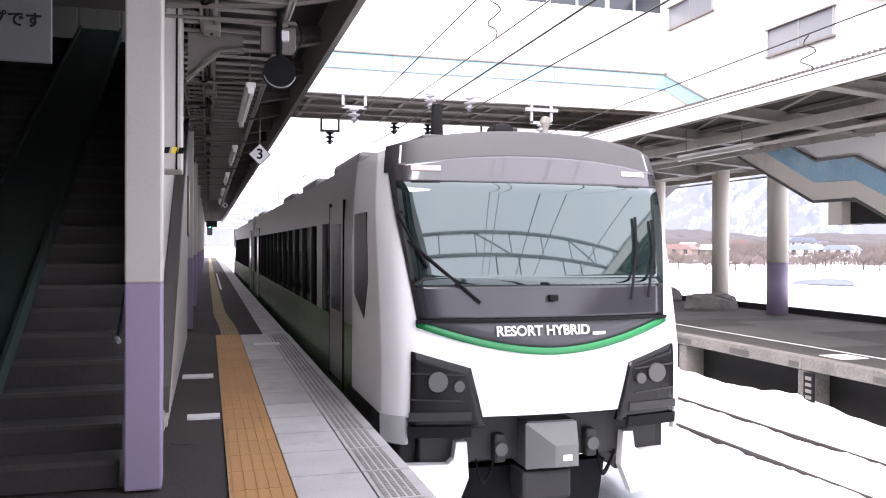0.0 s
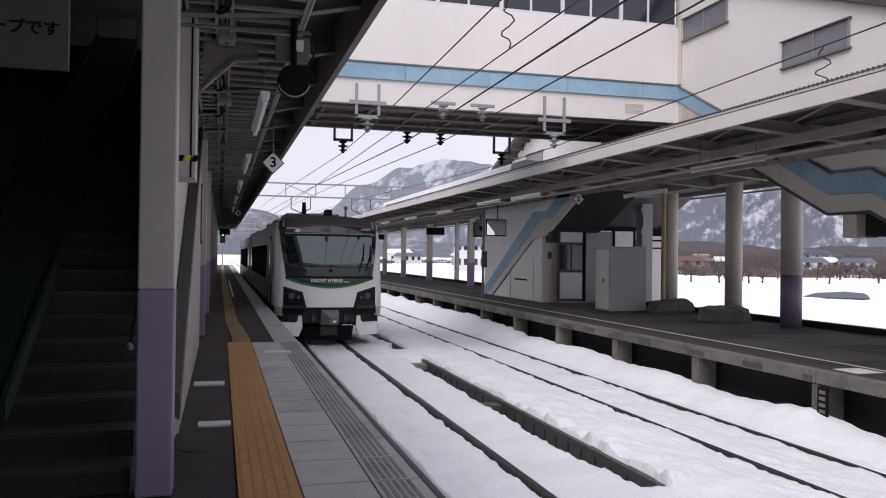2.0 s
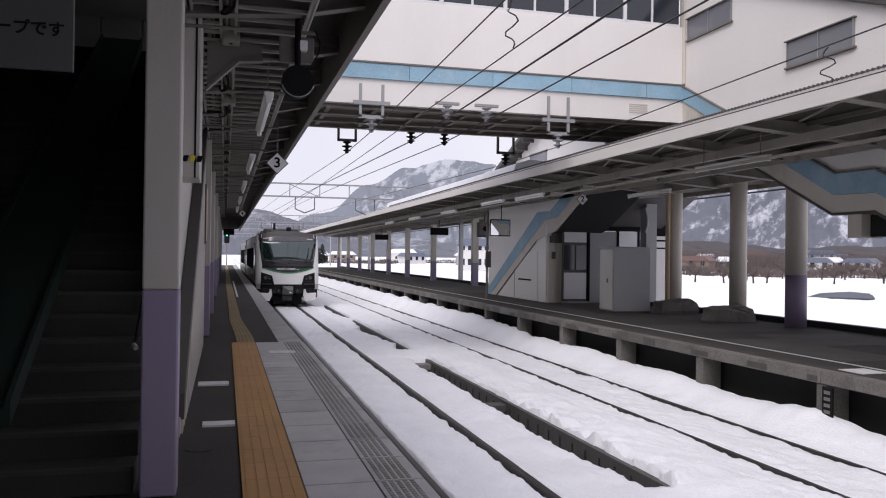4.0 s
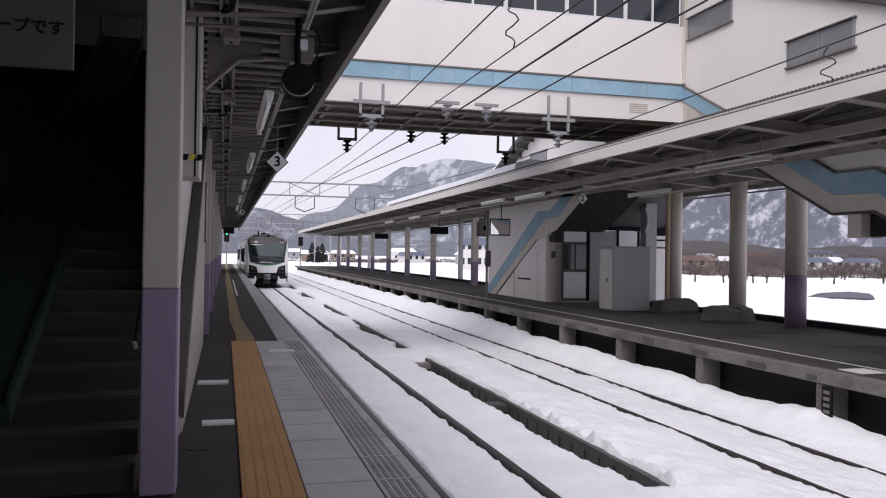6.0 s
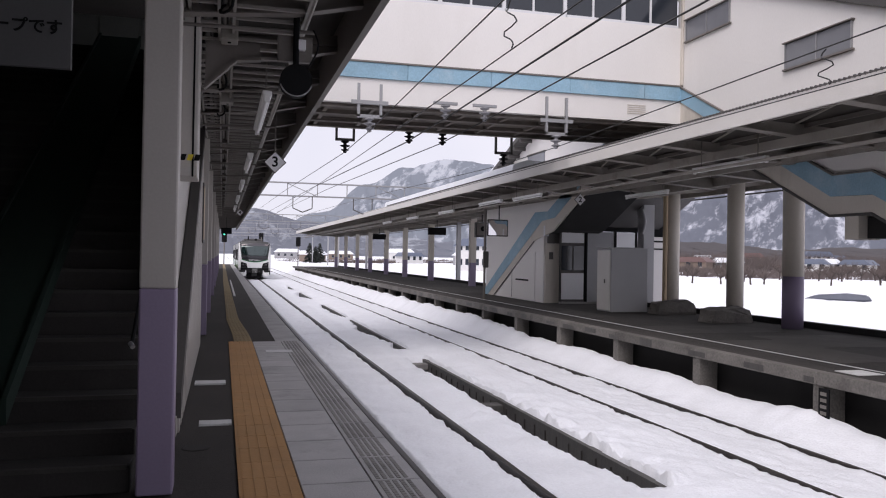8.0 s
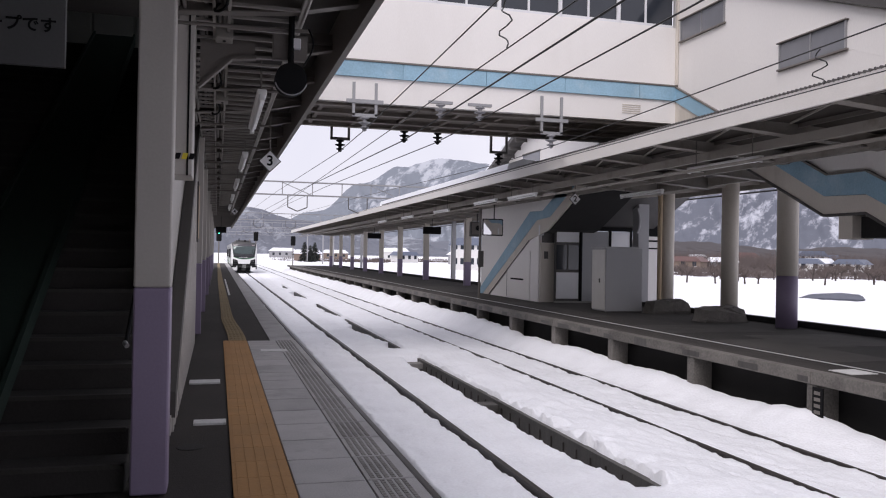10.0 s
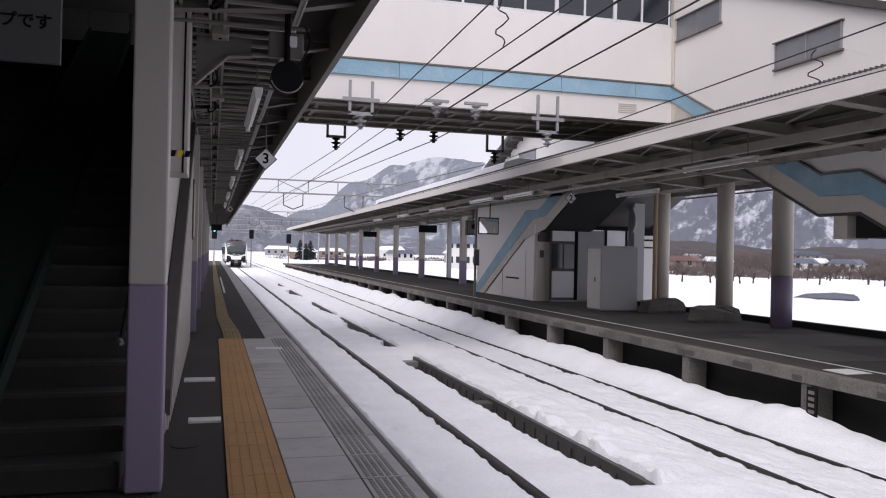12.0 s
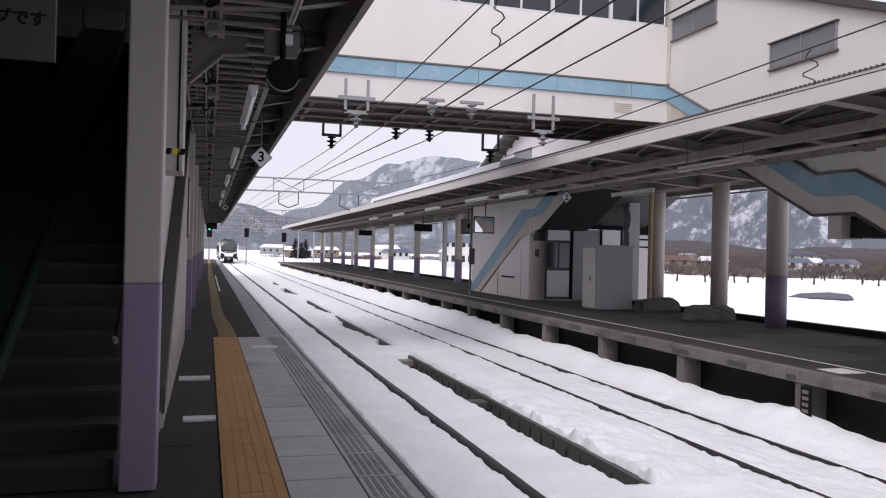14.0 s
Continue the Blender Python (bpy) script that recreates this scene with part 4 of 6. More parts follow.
# ---- far stairs: one flight towards the near end, one away ----
def build_far_stairs():
    X0, X1 = 11.05, 13.2
    s = thing("stair_hall", (0, 0, 0), "cream stair hall of the footbridge with a sky-blue sloping band", "stair hall", kind="structure")
    bm = BM()
    prism(bm, [(18.0, 4.82), (12.78, 2.31), (11.75, 2.31), (6.9, -0.15), (6.9, 0.3), (11.72, 2.62), (12.74, 2.65), (18.0, 5.385)], "x", X0 - 0.02, X0 + 0.16)
    part("stringer", bm, STAINED_CREAM, s, "rain-stained cream stringer")
    bm = BM()
    prism(bm, [(18.0, 5.385), (12.74, 2.655), (11.72, 2.625), (7.4, 0.55), (7.4, 0.9), (11.72, 3.03), (12.68, 3.04), (18.0, 5.735)], "x", X0 - 0.05, X0 - 0.004)
    part("blue_band", bm, BLUE, s)
    bm = BM()
    for p, q in (((18.0, 5.75), (12.68, 3.055)), ((12.68, 3.055), (11.72, 3.045)), ((11.72, 3.045), (7.4, 0.915))):
        beam(bm, (X0 - 0.03, *p), (X0 - 0.03, *q), 0.07, 0.035)
    part("drip_rail", bm, GREY_STEEL, s)
    bm = BM()
    for p, q in (((18.0, 4.8), (12.78, 2.29)), ((12.78, 2.29), (11.75, 2.29)), ((11.75, 2.29), (6.9, -0.13))):
        beam(bm, (X0 + 0.02, *p), (X0 + 0.02, *q), 0.12, 0.05)
    part("soffit_trim", bm, DARK_STEEL, s)
    part("corner_strip", box(BM(), X0 - 0.05, X0 - 0.003, 17.9, 17.997, 5.78, 8.9, 0.01), STAINED_CREAM, s, "rust-streaked corner strip")
    # wall above, in courses with a window opening in each
    bm = BM()
    prism(bm, [(18.2, 5.6), (18.2, 6.8), (14.1, 5.34), (12.27, 5.34), (6.6, 3.0), (6.6, 1.0), (11.72, 3.0), (12.7, 3.0)], "x", X0 + 0.003, X0 + 0.16)
    part("wall", bm, CREAM, s)
    bm = BM()
    prism(bm, [(18.2, 6.801), (18.2, 8.48), (6.6, 3.92), (6.6, 3.001), (12.27, 5.341), (14.1, 5.341)], "x", X0 + 0.003, X0 + 0.16)
    part("wall", bm, CREAM, s)
    for y0, y1, z0, z1 in ((16.0, 17.8, 6.84, 7.36), (12.27, 14.1, 5.34, 5.86)):
        w = part("window", box(BM(), X0 - 0.06, X0 + 0.003, y0 - 0.04, y1 + 0.04, z0 - 0.035, z0), GREY_STEEL, s)
        part("hood", box(BM(), X0 - 0.07, X0 + 0.003, y0 - 0.04, y1 + 0.04, z1, z1 + 0.025), GREY_STEEL, w)
        for q in (y0, (y0 + y1) / 2 - 0.01, y1 - 0.03):
            part("mullion", box(BM(), X0 - 0.04, X0 + 0.002, q, q + 0.03, z0 + 0.001, z1 - 0.001), GALV, w)
        part("pane", box(BM(), X0 - 0.02, X0 - 0.006, y0 + 0.03, y1 - 0.03, z0 + 0.004, z1 - 0.003), FROSTED, w, "frosted grey glass")
    bm = BM()
    prism(bm, [(18.0, 4.85), (12.78, 2.36), (11.75, 2.36), (6.9, -0.15), (6.5, -0.15), (6.5, 0.1), (11.7, 2.6), (12.8, 2.62), (18.0, 5.2)], "x", X0 + 0.17, X1)
    part("flight", bm, OLD_CONCRETE, s)
    bm = BM()
    prism(bm, [(18.0, 4.85), (12.78, 2.36), (11.75, 2.36), (6.9, 0.0), (6.9, 4.03), (18.0, 8.41)], "x", X1, X1 + 0.15)
    part("outer_wall", bm, CREAM, s)
    bm = BM()
    prism(bm, [(18.4, 8.58), (6.3, 3.81), (6.3, 3.96), (18.4, 8.73)], "x", X0 - 0.13, X1 + 0.5)
    part("roof", bm, DARK_STEEL, s)
    part("end_cover", box(BM(), X0 + 0.02, X0 + 0.5, 12.1, 12.44, 1.84, 2.28, 0.01), STAINED_CREAM, s)
    # Near-black box fills in the shade below the landing.
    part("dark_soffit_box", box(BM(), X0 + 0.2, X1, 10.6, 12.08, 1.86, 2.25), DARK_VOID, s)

    # flight going away, with a landing
    a = thing("rear_stair_hall", (0, 0, 0), "cream stair hall behind the footbridge with blue stringer and snowy roof", "stair hall", kind="structure")
    XA, XB = 10.7, 12.6
    bm = BM()
    prism(bm, [(21.5, 4.35), (24.96, 2.75), (26.1, 2.68), (31.9, -0.15), (32.35, -0.15), (32.2, 0.1), (26.74, 3.0), (25.6, 2.98), (21.5, 4.75)], "x", XA - 0.05, XA)
    part("stringer", bm, BLUE, a, "faded blue painted stringer")
    bm = BM()
    prism(bm, [(21.5, 3.95), (25.14, 2.3), (26.8, 2.0), (31.1, -0.15), (31.88, -0.15), (26.1, 2.675), (24.96, 2.745), (21.5, 4.345)], "x", XA - 0.04, XA + 0.02)
    part("lower_stringer", bm, STAINED_CREAM, a)
    bm = BM()
    for p, q in (((31.1, -0.14), (26.8, 1.98)),):
        beam(bm, (XA - 0.045, *p), (XA - 0.045, *q), 0.02, 0.03)
    part("trim_line", bm, DARK_STEEL, a)
    bm = BM()
    prism(bm, [(25.95, 2.15), (26.8, 1.99), (31.1, -0.15), (25.95, -0.15)], "x", XA - 0.02, XA + 0.12)
    part("lower_wall", bm, CREAM, a)
    bm = BM()
    prism(bm, [(21.5, 4.76), (25.6, 2.99), (26.74, 3.01), (32.2, 0.12), (32.2, 3.9), (21.5, 7.7)], "x", XA - 0.03, XA + 0.12)
    part("upper_wall", bm, CREAM, a)
    bm = BM()
    prism(bm, [(21.5, 5.0), (32.2, 0.0), (32.2, 3.9), (21.5, 7.7)], "x", XB, XB + 0.12)
    part("outer_wall", bm, CREAM, a)
    # Underside of this flight is coloured near-black for its shade.
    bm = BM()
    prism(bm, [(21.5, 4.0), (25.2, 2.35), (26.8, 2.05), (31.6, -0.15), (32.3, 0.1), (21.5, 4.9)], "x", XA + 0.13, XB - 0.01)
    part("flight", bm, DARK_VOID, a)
    bm = BM()
    prism(bm, [(21.3, 7.75), (33.0, 3.7), (33.0, 3.85), (21.3, 7.9)], "x", XA - 0.5, XB + 0.5)
    part("roof", bm, DARK_STEEL, a)
    for k in range(18):
        y = 21.6 + k * 0.62
        z = 7.7 - (y - 21.3) * 0.346
        part("eave_rafter", box(BM(), XA - 0.48, XA - 0.03, y, y + 0.07, z - 0.14, z - 0.02), DARK_STEEL, a)
    bm = BM()
    prism(bm, [(21.3, 7.91), (33.0, 3.86), (32.7, 4.15), (21.3, 8.2)], "x", XA - 0.4, XB + 0.4)
    part("roof_snow", bm, SNOW, a)
    w = part("window", box(BM(), XA - 0.06, XA - 0.03, 25.9, 27.6, 4.66, 4.72), GREY_STEEL, a)
    part("pane", box(BM(), XA - 0.045, XA - 0.033, 25.95, 27.55, 4.72, 5.06), FROSTED, w)
    part("frame", box(BM(), XA - 0.06, XA - 0.03, 25.9, 27.6, 5.06, 5.12), GREY_STEEL, w)
    d = part("access_door", box(BM(), XA - 0.04, XA - 0.021, 26.7, 29.0, -0.1, 1.6), CREAM, a)
    part("handle_slot", box(BM(), XA - 0.05, XA - 0.041, 27.3, 28.6, 0.55, 0.61), BLACK, d)
    part("door_edge", box(BM(), XA - 0.046, XA - 0.04, 29.0, 29.03, -0.1, 0.95), DARK_STEEL, d)
    part("post_cap", box(BM(), XA - 0.05, XA + 0.1, 25.8, 25.92, 2.15, 2.5), SIGN_WHITE, a)


build_far_stairs()


def build_kiosk():
    k = thing("waiting_room", (0, 0, RP), "cream and grey waiting room with a dark glazed door under the stairs", "waiting room", kind="structure")
    part("end_wall", box(BM(), 10.72, 11.4, 25.85, 25.95, 0, 2.05), STAINED_CREAM, k)
    part("top_box", box(BM(), 10.8, 11.4, 25.83, 26.1, 2.06, 2.4), DARK_STEEL, k)
    part("notice_box", box(BM(), 10.84, 10.97, 25.8, 25.85, 1.5, 1.75), DARK_STEEL, k)
    d = part("door", box(BM(), 11.14, 12.12, 25.62, 25.68, 0.06, 2.48), DARK_STEEL, k, "dark framed glazed door")
    part("door_panel", box(BM(), 11.2, 12.02, 25.59, 25.62, 0.14, 1.04), SIGN_WHITE, d)
    part("door_glass", box(BM(), 11.2, 11.58, 25.6, 25.62, 1.14, 1.98), DARK_GLASS, d)
    part("door_glass", box(BM(), 11.64, 12.02, 25.6, 25.62, 1.14, 1.98), DARK_GLASS, d)
    part("top_panel", box(BM(), 11.2, 12.02, 25.59, 25.62, 2.08, 2.44), SIGN_WHITE, d)
    part("door_post", box(BM(), 12.06, 12.14, 25.56, 25.7, 0.0, 2.5), BLACK, k)
    part("front_wall", box(BM(), 12.14, 13.18, 25.62, 25.74, 0, 2.48), GREY_CAB, k)
    part("wall_post", box(BM(), 13.18, 13.25, 25.58, 25.72, 0.0, 2.5), BLACK, k)
    part("panel", box(BM(), 13.25, 13.97, 25.6, 25.72, 1.2, 2.48), SIGN_WHITE, k)
    part("side_panel", box(BM(), 13.25, 14.2, 25.63, 25.72, 0.0, 1.2), GREY_CAB, k)
    part("wall_post", box(BM(), 13.97, 14.05, 25.58, 25.72, 1.2, 2.5), BLACK, k)
    part("cream_wall", box(BM(), 14.2, 15.6, 25.62, 25.74, 0, 2.35), CREAM, k)
    part("slot", box(BM(), 14.3, 15.4, 25.6, 25.62, 2.35, 2.78), BLACK, k)
    part("louvre", box(BM(), 14.5, 15.1, 25.6, 25.62, 2.16, 2.22), BLACK, k)
    part("louvre", box(BM(), 14.4, 15.3, 25.6, 25.62, 1.9, 1.95), BLACK, k)
    part("fascia", box(BM(), 11.1, 14.1, 25.5, 25.75, 2.5, 2.62), BLACK, k)
    part("plinth", box(BM(), 11.1, 14.2, 25.45, 25.6, 0, 0.06), OLD_CONCRETE, k)
    bm = BM()
    prism(bm, [(21.6, 4.35), (25.6, 2.62), (25.8, 2.75), (21.6, 4.55)], "x", 11.3, 14.9)
    part("soffit", bm, DARK_STEEL, k, "dark sloping soffit of the stairs")
    part("soffit_side", prism(BM(), [(25.75, 2.62), (25.75, 4.4), (22.4, 4.4)], "x", 14.2, 14.3), DARK_STEEL, k)
    part("pillar", box(BM(), 13.35, 13.75, 23.9, 24.3, 0, 3.4, 0.02), GREY_CAB, k)
    bm = BM()
    pts = [Vector((13.25 + 0.1 * math.sin(q * 0.35), 23.8, 3.2 - 0.09 * q)) for q in range(10)]
    for p, q in zip(pts, pts[1:]):
        bar(bm, p, q, 0.04, 7)
    part("pipe", bm, GREY_CAB, k)
    c = thing("storage_cabinet", (10.66, 20.95, RP), "tall grey steel storage cabinet with a pale side door", "cabinet")
    part("body", box(BM(), 0.03, 1.2, 0, 0.85, 0.04, 1.86, 0.015), GREY_CAB, c)
    d = part("side_door", box(BM(), 0.0, 0.03, 0.03, 0.82, 0.08, 1.8, 0.006), BOARD_GREY, c, "pale enamelled door")
    part("handle", box(BM(), -0.02, 0.0, 0.3, 0.34, 0.85, 0.97), DARK_STEEL, d)
    part("top_lip", box(BM(), -0.02, 1.23, -0.02, 0.88, 1.86, 1.89), GREY_CAB, c)
    part("base", box(BM(), 0.05, 1.18, 0.02, 0.83, 0, 0.04), DARK_STEEL, c)


build_kiosk()


def build_line_fittings():
    """Droppers with a slack loop between the wires."""
    for x, y, z0, z1 in ((3.09, 8.6, 4.34, 3.75), (7.55, 8.85, 4.2, 3.72)):
        bm = BM()
        pts = [Vector((x + 0.05 * math.sin(q * 1.3) * (1 if 2 < q < 11 else 0.2), y + 0.1 * math.sin(q * 0.9), lerp(z0, z1, q / 13))) for q in range(14)]
        for p, q in zip(pts, pts[1:]):
            bar(bm, p, q, 0.009, 5)
        tagged(part("dropper", bm, WIRE), "thin curled wire dropper hanging from the overhead line", "wire", "droppers")


build_line_fittings()


def diamond_sign(x, y, z, half, text, lab, drop):
    s = thing("platform_sign", (x, y, z), lab, "sign", "platform number signs")
    for q, m, name in ((half, DARK_STEEL, "rim"), (half * 0.9, SIGN_WHITE, "face")):
        bm = BM()
        dy = -0.012 if q == half else -0.016
        prism(bm, [(0, -q), (q, 0), (0, q), (-q, 0)], "y", dy, 0.012)
        part(name, bm, m, s)
    writing("numeral", text, half * 1.25, BLACK, s, pose(0, -0.02, 0, 90, 0, 0))
    part("hanger", bar(BM(), (0, 0.0, half * 0.95), (0, 0.0, half + drop), 0.012, 6), GREY_STEEL, s)


diamond_sign(0.745, 12.5, 2.79, 0.17, "3", "white diamond platform sign with the black numeral 3", 0.75)
diamond_sign(0.66, 34.0, 3.03, 0.15, "4", "white diamond platform sign with the black numeral 4", 0.55)
diamond_sign(9.95, 21.5, 3.1, 0.18, "2", "white diamond platform sign with the black numeral 2", 0.52)


def build_mirror():
    s = thing("driver_mirror", (9.6, 28.0, RP), "black framed mirror on a pole beside the platform stairs", "mirror")
    part("pole", bar(BM(), (-0.25, 0.4, 0), (-0.25, 0.4, 3.3), 0.045, 10), GREY_STEEL, s)
    part("hanger", bar(BM(), (0.15, 0, 2.9), (0.15, 0, 3.5), 0.02, 8), BLACK, s)
    part("frame", box(BM(), -0.3, 0.5, -0.03, 0.03, 2.3, 2.92, 0.03), BLACK, s)
    m = mat("mirror_glass", (0.8, 0.8, 0.82), 0.03, metal=1.0, vary=0.02, bump=0)
    part("glass", box(BM(), -0.26, 0.46, -0.036, -0.03, 2.34, 2.88), m, s)
    part("intercom", box(BM(), -0.33, -0.13, 0.28, 0.38, 1.15, 1.75, 0.02), DARK_STEEL, s, "dark intercom box")
    b = thing("signal_box", (11.75, 36.0, 2.3), "black framed signal lamp box hung from the canopy", "signal")
    part("case", box(BM(), -0.35, 0.35, 0, 0.25, 0, 0.7, 0.02), DARK_STEEL, b)
    part("face", box(BM(), -0.3, 0.3, -0.01, 0, 0.1, 0.65), GREY_STEEL, b)
    bm = BM()
    bar(bm, (0, -0.05, 0.4), (0, -0.01, 0.4), 0.12, 16)
    part("lens", bm, BLACK, b)
    part("hanger", box(BM(), -0.03, 0.03, 0.1, 0.16, 0.7, 1.3), DARK_STEEL, b)
    for y in (43.0, 60.0):
        d = thing("hanging_display", (11.4, y, 2.55), "dark hanging information display under the canopy", "display", "hanging displays")
        part("case", box(BM(), -0.5, 0.5, 0, 0.2, 0, 0.4, 0.02), BLACK, d)
        part("hanger", box(BM(), -0.02, 0.02, 0.08, 0.12, 0.4, 1.15), DARK_STEEL, d)


build_mirror()


def build_near_hanging_things():
    s = thing("round_signal", (0.561, 6.8, 2.848), "black round signal repeater hung on a rod from the canopy", "signal")
    s.scale = (0.87, 0.87, 0.87)
    bm = BM()
    bar(bm, (0, -0.06, 0), (0, 0.1, 0), 0.15, 28)
    part("case", bm, BLACK, s)
    bm = BM()
    for k in range(24):
        a0 = math.pi * (1.1 + 0.8 * k / 24)
        a1 = math.pi * (1.1 + 0.8 * (k + 1) / 24)
        bar(bm, (0.153 * math.cos(a0), -0.06, 0.153 * math.sin(a0)), (0.153 * math.cos(a1), -0.06, 0.153 * math.sin(a1)), 0.006, 5)
    part("rim", bm, GALV, s)
    part("rod", bar(BM(), (0, 0.0, 0.14), (0, 0.0, 0.75), 0.03, 10), BLACK, s)
    part("bracket_plate", box(BM(), -0.17, 0.16, 0.06, 0.14, 0.2, 0.45, 0.01), GREY_STEEL, s)
    part("junction_box", box(BM(), 0.0, 0.09, -0.02, 0.05, 0.3, 0.4, 0.008), SIGN_WHITE, s)
    bm = BM()
    pts = [Vector((0.16 + 0.05 * math.sin(q * 0.5), 0.0, 0.5 - q * 0.045)) for q in range(9)]
    for a, b in zip(pts, pts[1:]):
        bar(bm, a, b, 0.008, 6)
    part("cable", bm, BLACK, s)
    j = thing("hanging_notice", (-1.15, 4.4, 2.32), "white hanging notice board with black Japanese words", "sign")
    # The white board is coloured dark grey, with the canopy's shade in it.
    part("board", box(BM(), -0.75, 0.4, 0, 0.03, 0, 0.42, 0.004), mat("shaded_white_notice_board", (0.085, 0.085, 0.088), 0.5, bump=0.02), j)
    writing("notice_text", "スロープです", 0.08, BLACK, j, pose(0.12, -0.004, 0.2, 90, 0, 0))
    for q in (-0.5, 0.25):
        part("hanger", bar(BM(), (q, 0.015, 0.42), (q, 0.015, 0.9), 0.012, 6), GALV, j)
    b = thing("loudspeaker_bracket", (-0.05, 7.6, 3.0), "grey sheet steel bracket under the canopy", "bracket")
    bm = BM()
    prism(bm, [(-0.13, 0.33), (0.35, 0.33), (0.35, 0.19), (0.14, 0.17), (-0.13, -0.1)], "y", 0, 0.03)
    part("gusset", bm, GREY_STEEL, b)
    bm = BM()
    beam(bm, (-0.14, 0.0, -0.11), (0.14, 0.0, 0.16), 0.1, 0.02)
    beam(bm, (0.14, 0.0, 0.165), (0.36, 0.0, 0.185), 0.1, 0.02)
    part("flange", bm, GREY_STEEL, b)
    e = thing("hanging_display", (0.2, 48.0, 2.45), "dark hanging information display under the near canopy", "display", "hanging displays")
    part("case", box(BM(), -0.3, 0.3, 0, 0.2, 0, 0.35, 0.02), BLACK, e)
    part("hanger", box(BM(), -0.02, 0.02, 0.08, 0.12, 0.35, 1.3), DARK_STEEL, e)


build_near_hanging_things()

# ---- beyond the station ----
def build_gantry(y, x0, x1, z):
    g = thing("catenary_gantry", (0, y, -1.1), "grey lattice steel gantry carrying the overhead line", "gantry", "gantries over the tracks")
    for x in (x0, x1):
        part("mast", box(BM(), x - 0.12, x + 0.12, -0.12, 0.12, 0, z + 1.9, 0.01), GALV, g)
    for h in (z + 1.0, z + 1.75):
        part("chord", box(BM(), x0, x1, -0.05, 0.05, h, h + 0.08), GALV, g)
    n = max(4, int((x1 - x0) / 1.6))
    for i in range(n):
        a, b = x0 + (x1 - x0) * i / n, x0 + (x1 - x0) * (i + 1) / n
        part("upright", box(BM(), a - 0.025, a + 0.025, -0.02, 0.02, z + 1.05, z + 1.75), GALV, g)
        if i % 3 == 0:
            part("brace", beam(BM(), (a, 0, z + 1.75), (b, 0, z + 1.05), 0.04, 0.04), GALV, g)
    for c in (4.4, 7.9):
        bm = BM()
        for s in (-0.55, 0.55):
            bar(bm, (c + s, 0, z + 1.0), (c + s, 0, z + 0.35), 0.03, 6)
        bar(bm, (c - 0.55, 0, z + 0.35), (c, 0, z + 0.12), 0.03, 6)
        bar(bm, (c + 0.55, 0, z + 0.35), (c, 0, z + 0.12), 0.03, 6)
        part("hanger_frame", bm, DARK_STEEL, g)


build_gantry(-1.1, -2.0, 14.6, 5.35)
build_gantry(47, -1.6, 13.8, 4.75)
build_gantry(92, -1.6, 16, 5.0)
build_gantry(130, -3, 18, 5.3)
build_gantry(175, -6, 22, 5.6)
build_gantry(225, -8, 24, 6.0)


def build_signal(x, y, h, green=False):
    s = thing("railway_signal", (x, y, -1.1), "black railway colour light signal on a mast", "signal", "signals beyond the platform")
    part("mast", bar(BM(), (0, 0, 0), (0, 0, h), 0.07, 8), GREY_STEEL, s)
    part("head", box(BM(), -0.32, 0.32, -0.1, 0.1, h - 0.2, h + 1.1, 0.12), BLACK, s)
    for k in range(3):
        bm = BM()
        bar(bm, (0, -0.16, h + 0.1 + k * 0.36), (0, -0.1, h + 0.1 + k * 0.36), 0.11, 12)
        part("lens", bm, glow("green_signal_light", (0.05, 0.9, 0.5), 2.0) if green and k == 2 else BLACK, s)


build_signal(5.3, 118, 4.2)
build_signal(10.0, 112, 3.6)
build_signal(0.2, 104, 3.9, True)


def build_house(x, y, w, d, h, pitch, wall, roofm, rows, cols, turn=0, lab="distant house with a snowy roof"):
    z = snow_height(x, y)
    t = thing("house", (x, y, z - 0.3), lab, "house", "houses beyond the station", turn=turn)
    part("wall", box(BM(), -w / 2, w / 2, -d / 2, d / 2, 0, h), wall, t)
    bm = BM()
    prism(bm, [(-w / 2 - 0.5, h), (w / 2 + 0.5, h), (w / 2 - d * 0.2, h + pitch), (-w / 2 + d * 0.2, h + pitch)], "y", -d / 2 - 0.4, d / 2 + 0.4)
    part("roof", bm, roofm, t)
    for r in range(rows):
        for c in range(cols):
            cx = -w / 2 + w * (c + 0.5) / cols
            cz = 1.3 + r * 2.8
            wd = part("window", box(BM(), cx - 0.55, cx + 0.55, -d / 2 - 0.06, -d / 2, cz - 0.08, cz), SIGN_WHITE, t)
            part("pane", box(BM(), cx - 0.5, cx + 0.5, -d / 2 - 0.03, -d / 2 - 0.01, cz, cz + 1.2), DARK_GLASS, wd)


WALL_A = mat("white_house_render", (0.62, 0.61, 0.6), 0.8, vary=0.08)
WALL_B = mat("grey_house_boards", (0.3, 0.3, 0.31), 0.8, vary=0.1)
WALL_C = mat("brown_house_boards", (0.2, 0.15, 0.12), 0.8, vary=0.1)
ROOF_A = mat("slate_blue_roof", (0.12, 0.14, 0.19), 0.6, vary=0.1)
ROOF_B = mat("red_brown_roof", (0.15, 0.09, 0.085), 0.6, vary=0.1)
build_house(48.6, 148, 11, 7, 4.9, 1.4, WALL_A, ROOF_A, 2, 7, -16, "white two-storey building with a dark roof beyond the snow")
build_house(70, 225, 9, 7, 3.0, 1.4, WALL_B, SNOW, 1, 4)
build_house(52, 370, 11, 7, 3.0, 1.5, WALL_C, SNOW, 1, 3)
build_house(30, 390, 12, 8, 3.2, 1.6, WALL_B, SNOW, 1, 4)
